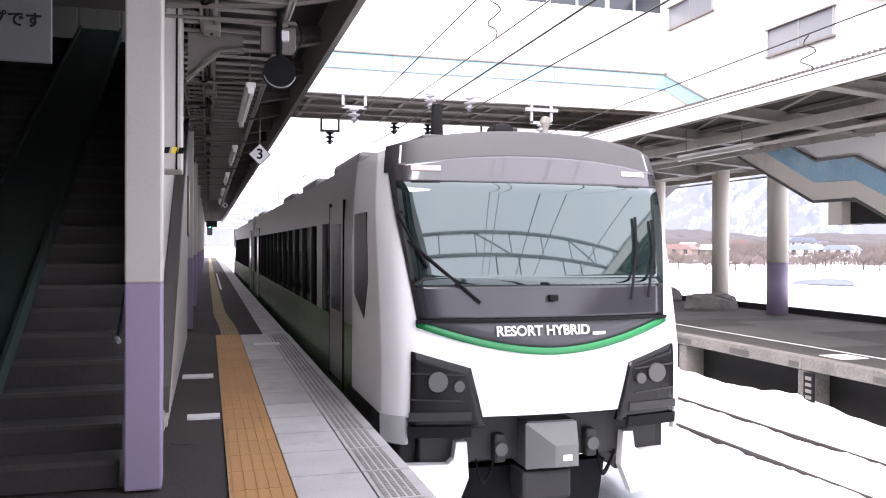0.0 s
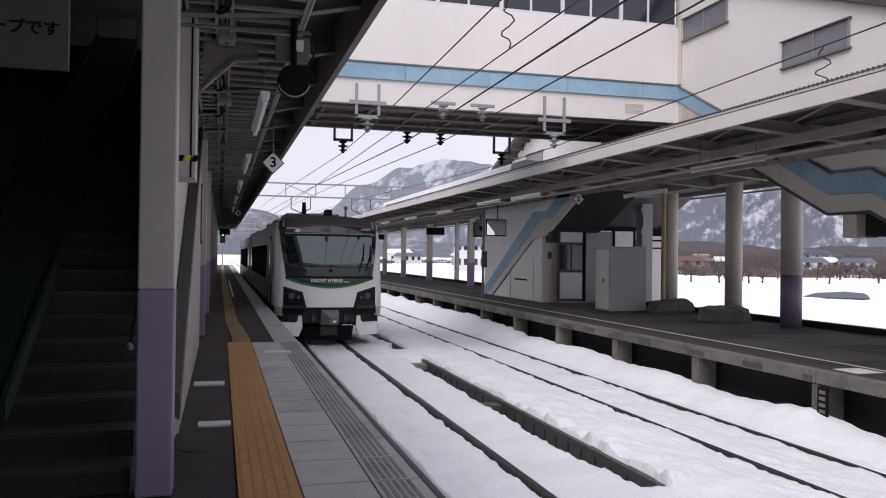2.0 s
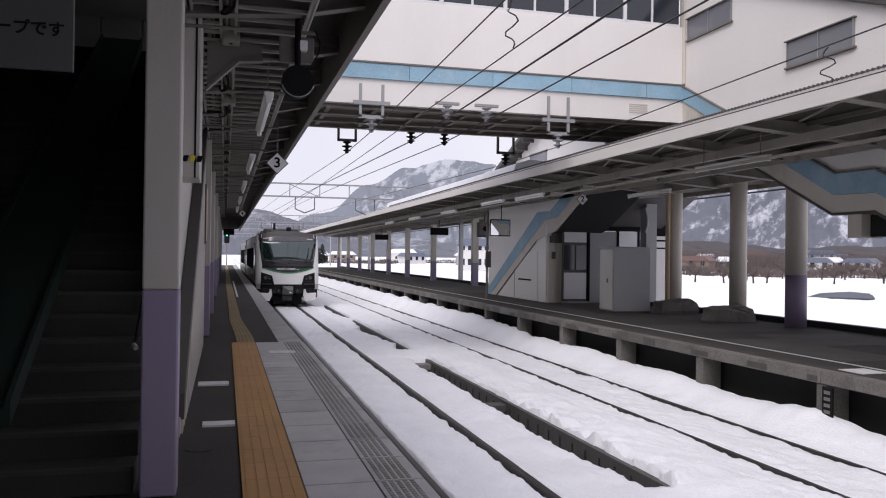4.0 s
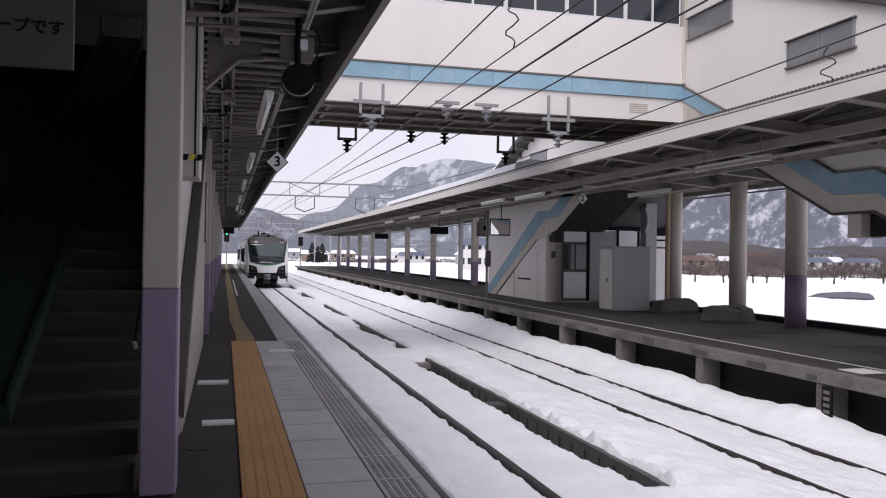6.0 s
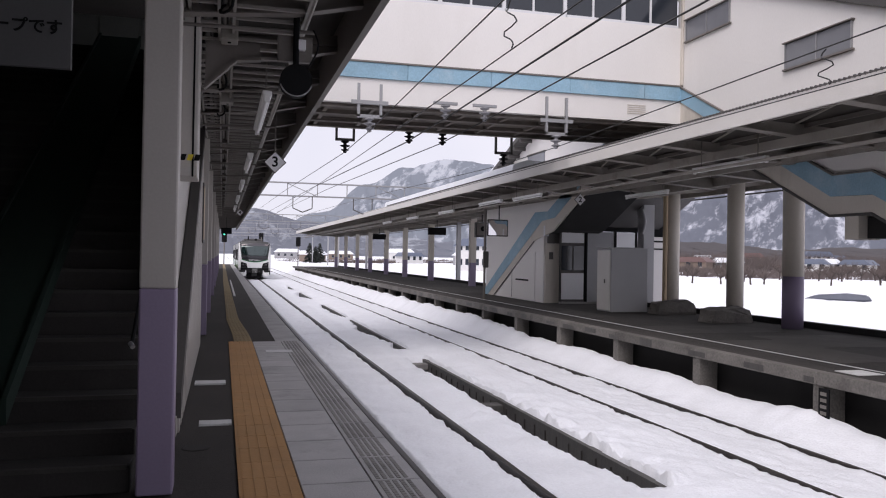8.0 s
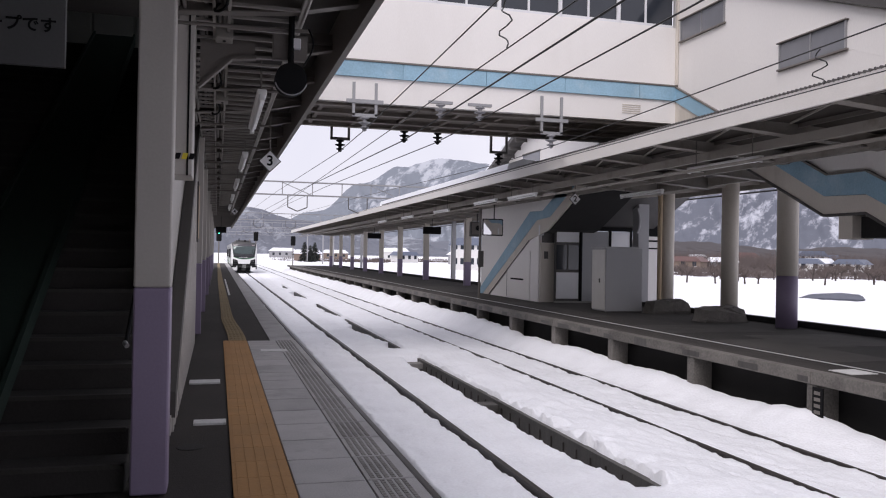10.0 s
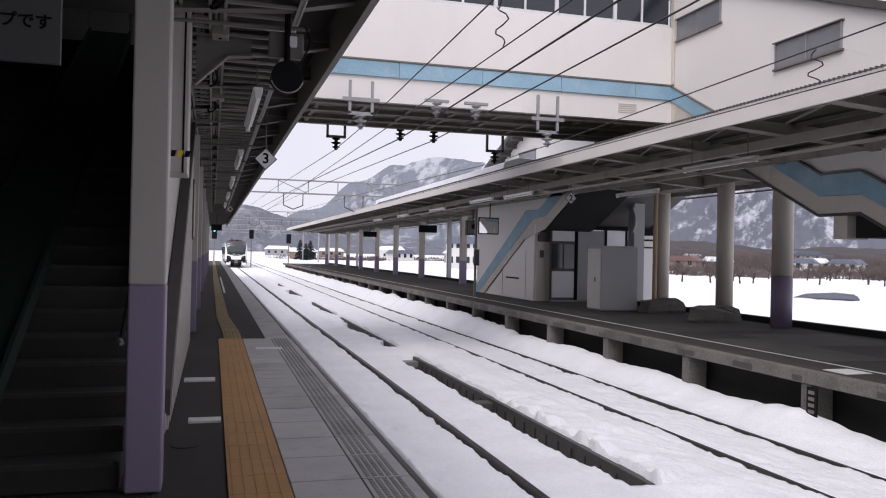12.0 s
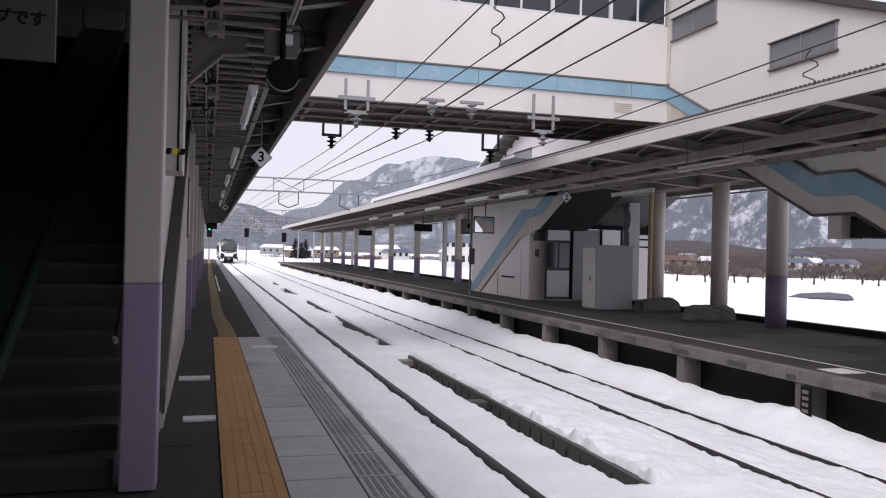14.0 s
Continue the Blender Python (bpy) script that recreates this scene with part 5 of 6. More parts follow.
build_house(78, 360, 11, 8, 4.0, 1.8, WALL_A, SNOW, 1, 3)
for i, (x, y, w, wl, rf) in enumerate(((120, 165, 11, WALL_C, ROOF_B), (150, 180, 12, WALL_A, ROOF_A), (165, 160, 10, WALL_B, SNOW), (182, 172, 13, WALL_A, ROOF_B), (205, 165, 10, WALL_C, SNOW),
                                       (225, 190, 12, WALL_B, ROOF_A), (140, 215, 12, WALL_A, SNOW), (190, 220, 14, WALL_B, ROOF_A), (250, 200, 12, WALL_A, SNOW), (105, 200, 12, WALL_A, ROOF_A))):
    k = (1.75, 1.4, 2.1, 1.6)[i % 4]
    build_house(x * k, y * k, w, 8, 4.2 + (i % 3) * 0.6, 2.0, wl, rf, 2, 3, -30 + 25 * (i % 3))


for x, y, w, wl, rf, tn in ((138, 166, 8, WALL_A, ROOF_A, -45), (147, 172, 6, WALL_B, SNOW, -20), (152, 166, 7, WALL_A, ROOF_A, -60), (118, 186, 9, WALL_C, ROOF_B, -50),
                            (130, 188, 6, WALL_B, SNOW, -10), (28, 262, 6, WALL_C, SNOW, 35), (60, 262, 7, WALL_A, ROOF_A, 20)):
    build_house(x, y, w, 6, 2.5, 1.3, wl, rf, 1, 3, tn, "small distant house among bare trees")


def orchard_tree(seed, h):
    rnd = random.Random(seed)
    t = thing("orchard_tree", (0, 0, 0), "bare leafless orchard tree standing in the snow", "tree", "orchard trees")
    bm = BM()
    bar(bm, (0, 0, -0.3), (0.1, 0, h * 0.35), 0.13, 6, 0.09)
    tips = []
    for k in range(6):
        a = k * 1.05 + rnd.uniform(-0.4, 0.4)
        e = Vector((math.cos(a) * h * 0.38, math.sin(a) * h * 0.38, h * rnd.uniform(0.6, 0.85)))
        bar(bm, (0.1, 0, h * 0.33), e, 0.07, 5, 0.025)
        tips.append(e)
    part("trunk", bm, TREE, t)
    bm = BM()
    for e in tips:
        for k in range(9):
            s = Vector((0.1, 0, h * 0.35)).lerp(e, rnd.uniform(0.4, 1.0))
            d = s + Vector((rnd.uniform(-1, 1), rnd.uniform(-1, 1), rnd.uniform(0.1, 1.1))) * h * 0.22
            bar(bm, s, d, 0.03, 3, 0.008)
            for q in range(3):
                u = s.lerp(d, rnd.uniform(0.3, 1))
                bar(bm, u, u + Vector((rnd.uniform(-1, 1), rnd.uniform(-1, 1), rnd.uniform(0, 1))) * h * 0.1, 0.016, 3, 0.006)
    part("crown", bm, TWIG, t)
    return t


rnd = random.Random(11)
protos = [orchard_tree(s, h) for s, h in ((1, 2.3), (2, 2.7), (3, 2.0))]
for i, p in enumerate(protos):
    p.matrix_basis = Matrix.Translation((76 + i * 6, 94 + i * 3, snow_height(76 + i * 6, 94 + i * 3)))
for k in range(120):
    f = rnd.uniform(0.0, 1.0)
    d = rnd.uniform(100, 215)
    a = radians(30 + 24 * f)
    x, y = d * math.sin(a), d * math.cos(a)
    copy_thing(protos[k % 3], Matrix.Translation((x, y, snow_height(x, y))) @ Matrix.Rotation(rnd.uniform(0, 6.2), 4, "Z"))


# Needle colour is raised slightly to include the haze of distance.
DARK_NEEDLE = mat("dark_conifer_needles", (0.034, 0.04, 0.038), 0.9, vary=0.4, scale=2, bump=0)


def conifer(seed, h):
    """A dark fir: tapered trunk and tiers of drooping sprays with gaps."""
    rn = random.Random(seed)
    t = thing("conifer", (0, 0, 0), "dark evergreen conifer standing beyond the snowy tracks", "tree", "conifers")
    part("trunk", bar(BM(), (0, 0, -0.5), (0, 0, h * 0.95), 0.16, 7, 0.03), TREE, t)
    verts, faces = [], []
    for k in range(420):
        f = rn.uniform(0.08, 1.0)
        r = h * 0.3 * (1.08 - f) ** 0.7 * rn.uniform(0.4, 1.2)
        a = rn.uniform(0, 6.283)
        z = h * f
        w = rn.uniform(0.12, 0.3)
        n = len(verts)
        ca, sa = math.cos(a), math.sin(a)
        verts += [(0.1 * ca, 0.1 * sa, z), (r * ca - w * sa, r * sa + w * ca, z - 0.3 * r), (r * 1.15 * ca, r * 1.15 * sa, z - 0.45 * r), (r * ca + w * sa, r * sa - w * ca, z - 0.28 * r)]
        faces.append((n, n + 1, n + 2, n + 3))
    me = bpy.data.meshes.new("crown")
    me.from_pydata(verts, [], faces)
    me.materials.append(DARK_NEEDLE)
    c = new("crown", me)
    c.parent = t
    return t


firs = [conifer(1, 5.6), conifer(2, 4.6)]
for i, (yaw, d) in enumerate(((5.9, 235), (6.3, 228), (6.6, 240))):
    m = Matrix.Translation((d * math.sin(radians(yaw)), d * math.cos(radians(yaw)), -1.2)) @ Matrix.Rotation(i * 1.3, 4, "Z")
    if i < 2:
        firs[i].matrix_basis = m
    else:
        copy_thing(firs[i % 2], m)


def build_shrubs():
    """Bare bushes and hedges behind the orchard, each a spray of thin stems."""
    verts, faces = [], []
    rn = random.Random(5)
    for k in range(15000):
        a = radians(rn.uniform(3, 60))
        d = rn.uniform(222, 400)
        x, y = d * math.sin(a), d * math.cos(a)
        dense = noise.noise(Vector((x * 0.03, y * 0.03, 2)))
        if (a < radians(24) and (dense < 0.22 or d < 250)) or dense < -0.3:
            continue
        if a > radians(24) and k % 3 == 0:
            d = rn.uniform(140, 222)
            x, y = d * math.sin(a), d * math.cos(a)
        h = rn.uniform(0.7, 2.1) if d < 222 else rn.uniform(1.2, 7.5) if a > radians(24) else rn.uniform(0.5, 1.9)
        for q in range(9):
            n = len(verts)
            w = rn.uniform(0.05, 0.14)
            ox, oy = rn.uniform(-0.8, 0.8), rn.uniform(-0.8, 0.8)
            lx, ly = rn.uniform(-0.6, 0.6) * h, rn.uniform(-0.6, 0.6) * h
            hh = h * rn.uniform(0.5, 1.0)
            verts.extend([(x + ox - w, y + oy, -1.7), (x + ox + w, y + oy, -1.7), (x + ox + lx, y + oy + ly, -1.6 + hh)])
            faces.append((n, n + 1, n + 2))
    me = bpy.data.meshes.new("scrub_belt")
    me.from_pydata(verts, [], faces)
    me.materials.append(PINK_FIELD)
    tagged(new("scrub_belt", me), "belt of bare brown scrub behind the fields", "scrub", kind="stuff")


build_shrubs()

def mountain_material(name, forest, snow, amount):
    m = bpy.data.materials.new(name)
    m.use_nodes = True
    t = m.node_tree
    b = t.nodes["Principled BSDF"]
    b.inputs["Roughness"].default_value = 0.95
    co = t.nodes.new("ShaderNodeTexCoord")
    mp = t.nodes.new("ShaderNodeMapping")
    mp.vector_type = "TEXTURE"
    mp.inputs["Rotation"].default_value = (0, radians(38), 0)
    mp.inputs["Scale"].default_value = (1, 1, 1.7)
    t.links.new(co.outputs["Object"], mp.inputs["Vector"])
    n = t.nodes.new("ShaderNodeTexNoise")
    n.inputs["Scale"].default_value, n.inputs["Detail"].default_value, n.inputs["Roughness"].default_value = 0.03, 14, 0.72
    v = t.nodes.new("ShaderNodeTexNoise")
    v.inputs["Scale"].default_value, v.inputs["Detail"].default_value = 0.009, 7
    for q in (n, v):
        t.links.new(mp.outputs[0], q.inputs["Vector"])
    mx0 = t.nodes.new("ShaderNodeMath")
    mx0.operation = "MULTIPLY_ADD"
    mx0.inputs[1].default_value = 0.7
    t.links.new(v.outputs["Fac"], mx0.inputs[0])
    t.links.new(n.outputs["Fac"], mx0.inputs[2])
    r = t.nodes.new("ShaderNodeMapRange")
    r.inputs["From Min"].default_value, r.inputs["From Max"].default_value = amount + 0.03, amount + 0.15
    t.links.new(mx0.outputs[0], r.inputs["Value"])
    mx = t.nodes.new("ShaderNodeMix")
    mx.data_type = "RGBA"
    mx.inputs[6].default_value, mx.inputs[7].default_value = (*forest, 1), (*snow, 1)
    t.links.new(r.outputs[0], mx.inputs["Factor"])
    t.links.new(mx.outputs[2], b.inputs["Base Color"])
    return m


def build_mountain(name, yaw0, yaw1, dist, profile, material, lab, seed):
    """A ridge seen between two headings; profile gives its height angle along it, in degrees."""
    nx, nz = 220, 60
    verts, faces = [], []
    off = Vector((seed * 13.1, seed * 7.7, 0))
    for i in range(nx + 1):
        f = i / nx
        a = radians(yaw0 + (yaw1 - yaw0) * f)
        u = f * (len(profile) - 1)
        k = min(int(u), len(profile) - 2)
        s = u - k
        s = s * s * (3 - 2 * s)
        top = profile[k] * (1 - s) + profile[k + 1] * s
        top += 0.16 * noise.fractal(Vector((f * 11, seed, 0)), 0.8, 2.0, 7)
        for j in range(nz + 1):
            g = j / nz
            gully = noise.fractal(Vector((f * 26 + 1.5 * g, g * 1.6, seed)) + off, 0.9, 2.1, 7)
            d = dist * (0.9 + 0.1 * g) + 0.012 * dist * gully * math.sin(math.pi * min(1, g * 1.0))
            z = 1.4 + dist * math.tan(radians(max(top, 0.0))) * (g ** 1.1)
            verts.append((d * math.sin(a), d * math.cos(a), z - (6 if j == 0 else 0)))
    for i in range(nx):
        for j in range(nz):
            p = i * (nz + 1) + j
            faces.append((p, p + nz + 1, p + nz + 2, p + 1))
    me = bpy.data.meshes.new(name)
    me.from_pydata(verts, [], faces)
    me.materials.append(material)
    for p in me.polygons:
        p.use_smooth = True
    tagged(new(name, me), lab, "mountain", kind="structure")


# Distance haze is mixed into these colours: ridges paler and bluer farther off.
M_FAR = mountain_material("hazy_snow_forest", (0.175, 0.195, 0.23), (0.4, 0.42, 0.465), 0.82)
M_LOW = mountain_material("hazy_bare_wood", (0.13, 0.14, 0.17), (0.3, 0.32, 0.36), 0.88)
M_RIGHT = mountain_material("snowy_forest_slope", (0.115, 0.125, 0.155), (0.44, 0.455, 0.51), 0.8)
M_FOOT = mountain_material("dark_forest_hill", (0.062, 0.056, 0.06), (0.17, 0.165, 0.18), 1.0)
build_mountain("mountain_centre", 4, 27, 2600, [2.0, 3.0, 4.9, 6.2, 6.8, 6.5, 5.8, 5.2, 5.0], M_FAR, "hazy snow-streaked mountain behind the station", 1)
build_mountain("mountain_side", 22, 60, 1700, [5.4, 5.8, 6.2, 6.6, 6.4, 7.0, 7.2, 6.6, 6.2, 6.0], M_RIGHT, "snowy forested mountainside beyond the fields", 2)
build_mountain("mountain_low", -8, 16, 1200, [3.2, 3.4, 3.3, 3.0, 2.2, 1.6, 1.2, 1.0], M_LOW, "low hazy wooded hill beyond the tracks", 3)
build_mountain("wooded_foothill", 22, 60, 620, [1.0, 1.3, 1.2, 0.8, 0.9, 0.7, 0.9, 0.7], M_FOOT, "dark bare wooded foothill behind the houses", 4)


def build_tarpaulin():
    """A low covered heap in the field."""
    t = thing("covered_heap", (43.5, 49.5, -1.35), "low dark tarpaulin-covered heap lying in the snowfield", "tarpaulin")
    bm = BM()
    prism(bm, [(-2.3, 0), (2.3, 0), (2.0, 0.4), (0.6, 0.5), (-1.4, 0.34)], "y", -0.9, 0.9)
    bmesh.ops.bevel(bm, geom=list(bm.edges), offset=0.1, segments=2, affect="EDGES")
    part("cover", bm, mat("slate_tarpaulin", (0.12, 0.13, 0.16), 0.6), t)
    t.rotation_euler = (0, 0, radians(-42))


build_tarpaulin()

# ---- train ----
MARKER = glow("tail_marker_lens", (0.4, 0.37, 0.37), 0.0)
MARKER.node_tree.nodes["Principled BSDF"].inputs["Emission Color"].default_value = (0.9, 0.05, 0.03, 1)
MARKER.node_tree.nodes["Principled BSDF"].inputs["Emission Strength"].default_value = 0.06
HALF = 1.4
SHADE_BAND = mat("sunshade_tint", (0.055, 0.05, 0.058), 0.08, vary=0.05, bump=0)
DASH = mat("glossy_dash_panel", (0.03, 0.03, 0.035), 0.12, vary=0.05, bump=0)
COVER_GREY = mat("grey_coupler_paint", (0.12, 0.122, 0.12), 0.35, metal=0.2, vary=0.08, scale=2, bump=0.02)
TRAIN_PALE = mat("pale_grey_train_paint", (0.42, 0.42, 0.42), 0.35, vary=0.08, scale=2, bump=0.02, stain=0.4, stain_color=(0.25, 0.24, 0.23))
SEAT_CLOTH = mat("dark_seat_cloth", (0.03, 0.05, 0.045), 0.9, vary=0.2, scale=8)
for m in (SCREEN, SHADE_BAND):
    m.node_tree.nodes["Principled BSDF"].inputs["IOR"].default_value = 1.8
SCREEN.node_tree.nodes["Principled BSDF"].inputs["Specular Tint"].default_value = (0.88, 1.0, 0.99, 1)


TRAIN_GLASS = clear_glass("tinted_train_glass", (0.74, 0.78, 0.76), 0.16)
BLACK_GLOSS = mat("gloss_black_lamp_pod", (0.009, 0.009, 0.01), 0.2, vary=0.05, bump=0, spec=0.25)
SIDE_GLASS = mat("tinted_side_window", (0.012, 0.013, 0.016), 0.3, vary=0.05, bump=0, spec=0.25)


def half_width(z):
    if z < 1.0:
        return HALF - 0.04 * (1.0 - z)
    if z < 2.5:
        return HALF
    f = (z - 2.5) / 1.1
    return HALF - 0.13 * f * f


def roof_z(u):
    return 3.43 - 0.17 * abs(u) ** 2.4


def nose_y(u, z):
    rake = 0.0 if z < 1.5 else 0.2 * (z - 1.5) + 0.035 * (z - 1.5) ** 2
    return 0.06 * max(0, 1.2 - z) + rake + 0.2 * u * u + 4.0 * max(0.0, abs(u) - 0.88) ** 1.5


def skin(u, z, out=0.0):
    """A point of the cab front at u across (-1 to 1) and height z, pushed out by a little."""
    return Vector((u * (half_width(z) + out), nose_y(u, z) - out, z))


def patch(bm, outline_fn, out, nu=16, nv=10, depth=0.03):
    """A curved panel on the cab front: outline_fn gives (u, z) for a, b in 0..1."""
    front = [[bm.verts.new(skin(*outline_fn(i / nu, j / nv), out)) for j in range(nv + 1)] for i in range(nu + 1)]
    back = [[bm.verts.new(skin(*outline_fn(i / nu, j / nv), out - depth)) for j in range(nv + 1)] for i in range(nu + 1)]
    for g in (front, back):
        for i in range(nu):
            for j in range(nv):
                bm.faces.new((g[i][j], g[i + 1][j], g[i + 1][j + 1], g[i][j + 1]))
    for i in range(nu):
        for j in (0, nv):
            bm.faces.new((front[i][j], front[i + 1][j], back[i + 1][j], back[i][j]))
    for j in range(nv):
        for i in (0, nu):
            bm.faces.new((front[i][j], front[i][j + 1], back[i][j + 1], back[i][j]))
    return bm


def build_car(name, cab, label):
    t = thing(name, (0, 0, 0), label, "train")
    L = 19.6
    us = [math.copysign(1 - (1 - abs(q)) ** 1.9, q) for q in (-1 + 2 * i / 24 for i in range(25))]
    if cab:
        bm = BM()
        grid = []
        for u in us:
            colv = []
            for j in range(20):
                z = lerp(1.02, roof_z(u) - 0.02, j / 19)
                colv.append(bm.verts.new(skin(u, z)))
            grid.append(colv)
        for i in range(24):
            for j in range(19):
                bm.faces.new((grid[i][j], grid[i + 1][j], grid[i + 1][j + 1], grid[i][j + 1]))
        # sides and roof back to the body
        yb = 1.75
        for i in (0, 24):
            s = -1 if i == 0 else 1
            prev = None
            for j in range(20):
                z = grid[i][j].co.z
                v = bm.verts.new((s * half_width(z), yb, z))
                if prev:
                    bm.faces.new((grid[i][j - 1], grid[i][j], v, prev))
                prev = v
        prev = None
        for i in range(25):
            c = grid[i][19].co
            v = bm.verts.new((c.x, yb, c.z))
            if prev:
                bm.faces.new((grid[i - 1][19], grid[i][19], v, prev))
            prev = v
        part("cab_shell", bm, TRAIN_WHITE, t, smooth=True)

        # dark roof brow
        part("roof_brow", patch(BM(), lambda a, b: (lerp(-0.955, 0.955, a), lerp(roof_z(lerp(-0.955, 0.955, a)) - 0.235, roof_z(lerp(-0.955, 0.955, a)) + 0.005, b)), 0.016), TRAIN_ROOF, t, smooth=True)

        def low(u):
            return 1.56 + 0.24 * abs(u / 0.81) ** 1.8

        def high(u):
            return 3.235 - 0.13 * abs(u / 0.93) ** 2.2

        def side(b):
            return lerp(0.8, 0.94, b)
        part("windscreen_surround", patch(BM(), lambda a, b: (lerp(-side(b), side(b), a), lerp(low(lerp(-0.79, 0.79, a)), high(lerp(-0.93, 0.93, a)), b)), 0.014, 24, 14), MASK, t, "gloss black windscreen surround", smooth=True)
        def pane(name, z0, z1, drop, m, lab, out):
            def rim(b):
                return side((lerp(z0, z1, b) - 1.6) / 1.65) - 0.025
            part(name, patch(BM(), lambda a, b: (lerp(-rim(b), rim(b), a), lerp(z0, z1 - drop * abs(2 * a - 1) ** 2.2, b)), out, 24, 10), m, t, lab, smooth=True)
        pane("windscreen", 2.09, 2.96, 0.0, SCREEN, "large tinted curved windscreen", 0.024)
        pane("shade_band", 2.965, 3.205, 0.11, SHADE_BAND, "mauve-grey sunshade band across the screen", 0.022)
        pane("dash_panel", 1.815, 2.085, 0.0, DASH, "glossy dark panel under the screen", 0.02)
        part("ledge", patch(BM(), lambda a, b: (lerp(-0.805, 0.805, a), lerp(1.785, 1.812, b)), 0.034, 24, 1), BLACK, t)
        part("green_stripe", patch(BM(), lambda a, b: (lerp(-0.81, 0.81, a), low(lerp(-0.81, 0.81, a)) - lerp(0.045, -0.012, b)), 0.02, 24, 2), STRIPE_GREEN, t, "emerald green curved stripe", smooth=True)
        for s in (-1, 1):
            h = part("headlamp_pod", patch(BM(), lambda a, b: (s * lerp(lerp(0.42, 0.51, b), lerp(0.85, 0.845, b), a), lerp(0.93, lerp(1.42, 1.56, a), b)), 0.02, 10, 8), BLACK_GLOSS, t, "black headlamp pod", smooth=True)
            for uu, zz, r in ((0.7, 1.32, 0.055), (0.58, 1.28, 0.03)):
                bm = BM()
                c = skin(s * uu, zz, 0.02)
                bar(bm, (c.x, c.y - 0.02, c.z), (c.x, c.y + 0.05, c.z), r, 18)
                part("headlamp", bm, LENS, h, "clear round headlamp")
                bm = BM()
                lathe(bm, [(r * 1.05, 0.0), (r * 1.5, 0.0), (r * 1.5, 0.03), (r * 1.05, 0.03)], (0, 0, 0), 18)
                bm.transform(Matrix.Translation((c.x, c.y - 0.005, c.z)) @ Matrix.Rotation(radians(90), 4, "X"))
                part("bezel", bm, TRAIN_ROOF, h)
            for q in (1.15, 1.36):
                part("pod_bar", patch(BM(), lambda a, b: (s * lerp(0.54, 0.84, a), q + 0.012 * b + 0.02 * a), 0.03, 6, 1), UNDER, h)
            part("pod_louvre", patch(BM(), lambda a, b: (s * lerp(0.5, 0.85, a), lerp(1.0, 1.07, b)), 0.035, 8, 2), UNDER, h)
            part("pod_sill", patch(BM(), lambda a, b: (s * lerp(0.5, 0.86, a), lerp(0.86, 0.95, b)), 0.03, 8, 2), BLACK, t)
            # marker lights at the top of the screen
            part("marker_light", patch(BM(), lambda a, b: (s * lerp(0.62, 0.8, a), lerp(3.06, 3.105, b)), 0.03, 4, 2), MARKER, t)
            # skirts
            bm = BM()
            prism(bm, [(s * 0.72, 0.8), (s * 0.81, 0.8), (s * 0.83, 0.66), (s * 0.88, 0.62), (s * 1.28, 0.64), (s * 1.26, 0.31), (s * 0.8, 0.26), (s * 0.7, 0.5)], "y", 0.14, 0.24)
            part("skirt", bm, TRAIN_WHITE, t, "white snow-skirt plate")
            part("skirt_upper", box(BM(), s * 0.72 if s > 0 else -1.24, 1.24 if s > 0 else -0.72, 0.36, 0.6, 0.54, 0.9, 0.02), UNDER, t)
            part("lower_corner", patch(BM(), lambda a, b: (s * lerp(0.88, 1.0, a), lerp(0.8, 1.03, b)), 0.006, 8, 3), TRAIN_PALE, t)
            part("side_skirt", box(BM(), s * 1.3 if s > 0 else -1.4, 1.4 if s > 0 else -1.3, 0.75, 2.0, 0.4, 1.03, 0.02), UNDER, t)
            part("bracket", box(BM(), s * 0.42 - 0.05, s * 0.42 + 0.05, 0.15, 0.35, 0.6, 0.84, 0.02), UNDER, t)
        # snow plough, coupler cover
        part("snowplough", prism(BM(), [(-0.62, 0.12), (0.62, 0.12), (0.68, 0.5), (-0.68, 0.5)], "y", 0.42, 0.6), BLACK, t)
        part("buffer_beam", box(BM(), -1.1, 1.1, 0.25, 0.6, 0.6, 1.03, 0.02), UNDER, t)
        bm = BM()
        prism(bm, [(-0.23, 0.55), (0.23, 0.55), (0.23, 0.95), (-0.23, 0.95)], "y", 0.06, 0.4)
        bmesh.ops.bevel(bm, geom=[e for e in bm.edges], offset=0.02, segments=2, affect="EDGES")
        cv = part("coupler_cover", bm, COVER_GREY, t, "grey box-shaped coupler cover")
        bm = BM()
        verts = [bm.verts.new(p) for p in ((-0.23, 0.06, 0.94), (0.23, 0.06, 0.94), (-0.23, 0.06, 0.56), (0.23, 0.06, 0.56), (0.0, -0.03, 0.76), (0.21, -0.03, 0.76), (0.0, -0.03, 0.58), (0.21, -0.03, 0.58))]
        for f in ((0, 1, 5, 4), (0, 4, 6, 2), (4, 5, 7, 6), (1, 3, 7, 5), (2, 6, 7, 3)):
            bm.faces.new([verts[i] for i in f])
        part("faceted_front", bm, COVER_GREY, cv)
        part("operator_mark", box(BM(), 0.07, 0.15, -0.035, -0.03, 0.63, 0.68), LETTER_WHITE, cv)
        part("lower_box", box(BM(), -0.25, 0.2, 0.08, 0.4, 0.28, 0.53, 0.03), UNDER, t)
        for x in (-0.62, 0.5):
            pts = [Vector((x + 0.16 * q / 8, 0.2 + 0.05 * math.sin(math.pi * q / 8), 0.62 - 0.2 * math.sin(math.pi * q / 8))) for q in range(9)]
            bm = BM()
            rings = [[bm.verts.new((p.x, p.y + 0.025 * math.cos(0.7854 * k), p.z + 0.025 * math.sin(0.7854 * k))) for k in range(8)] for p in pts]
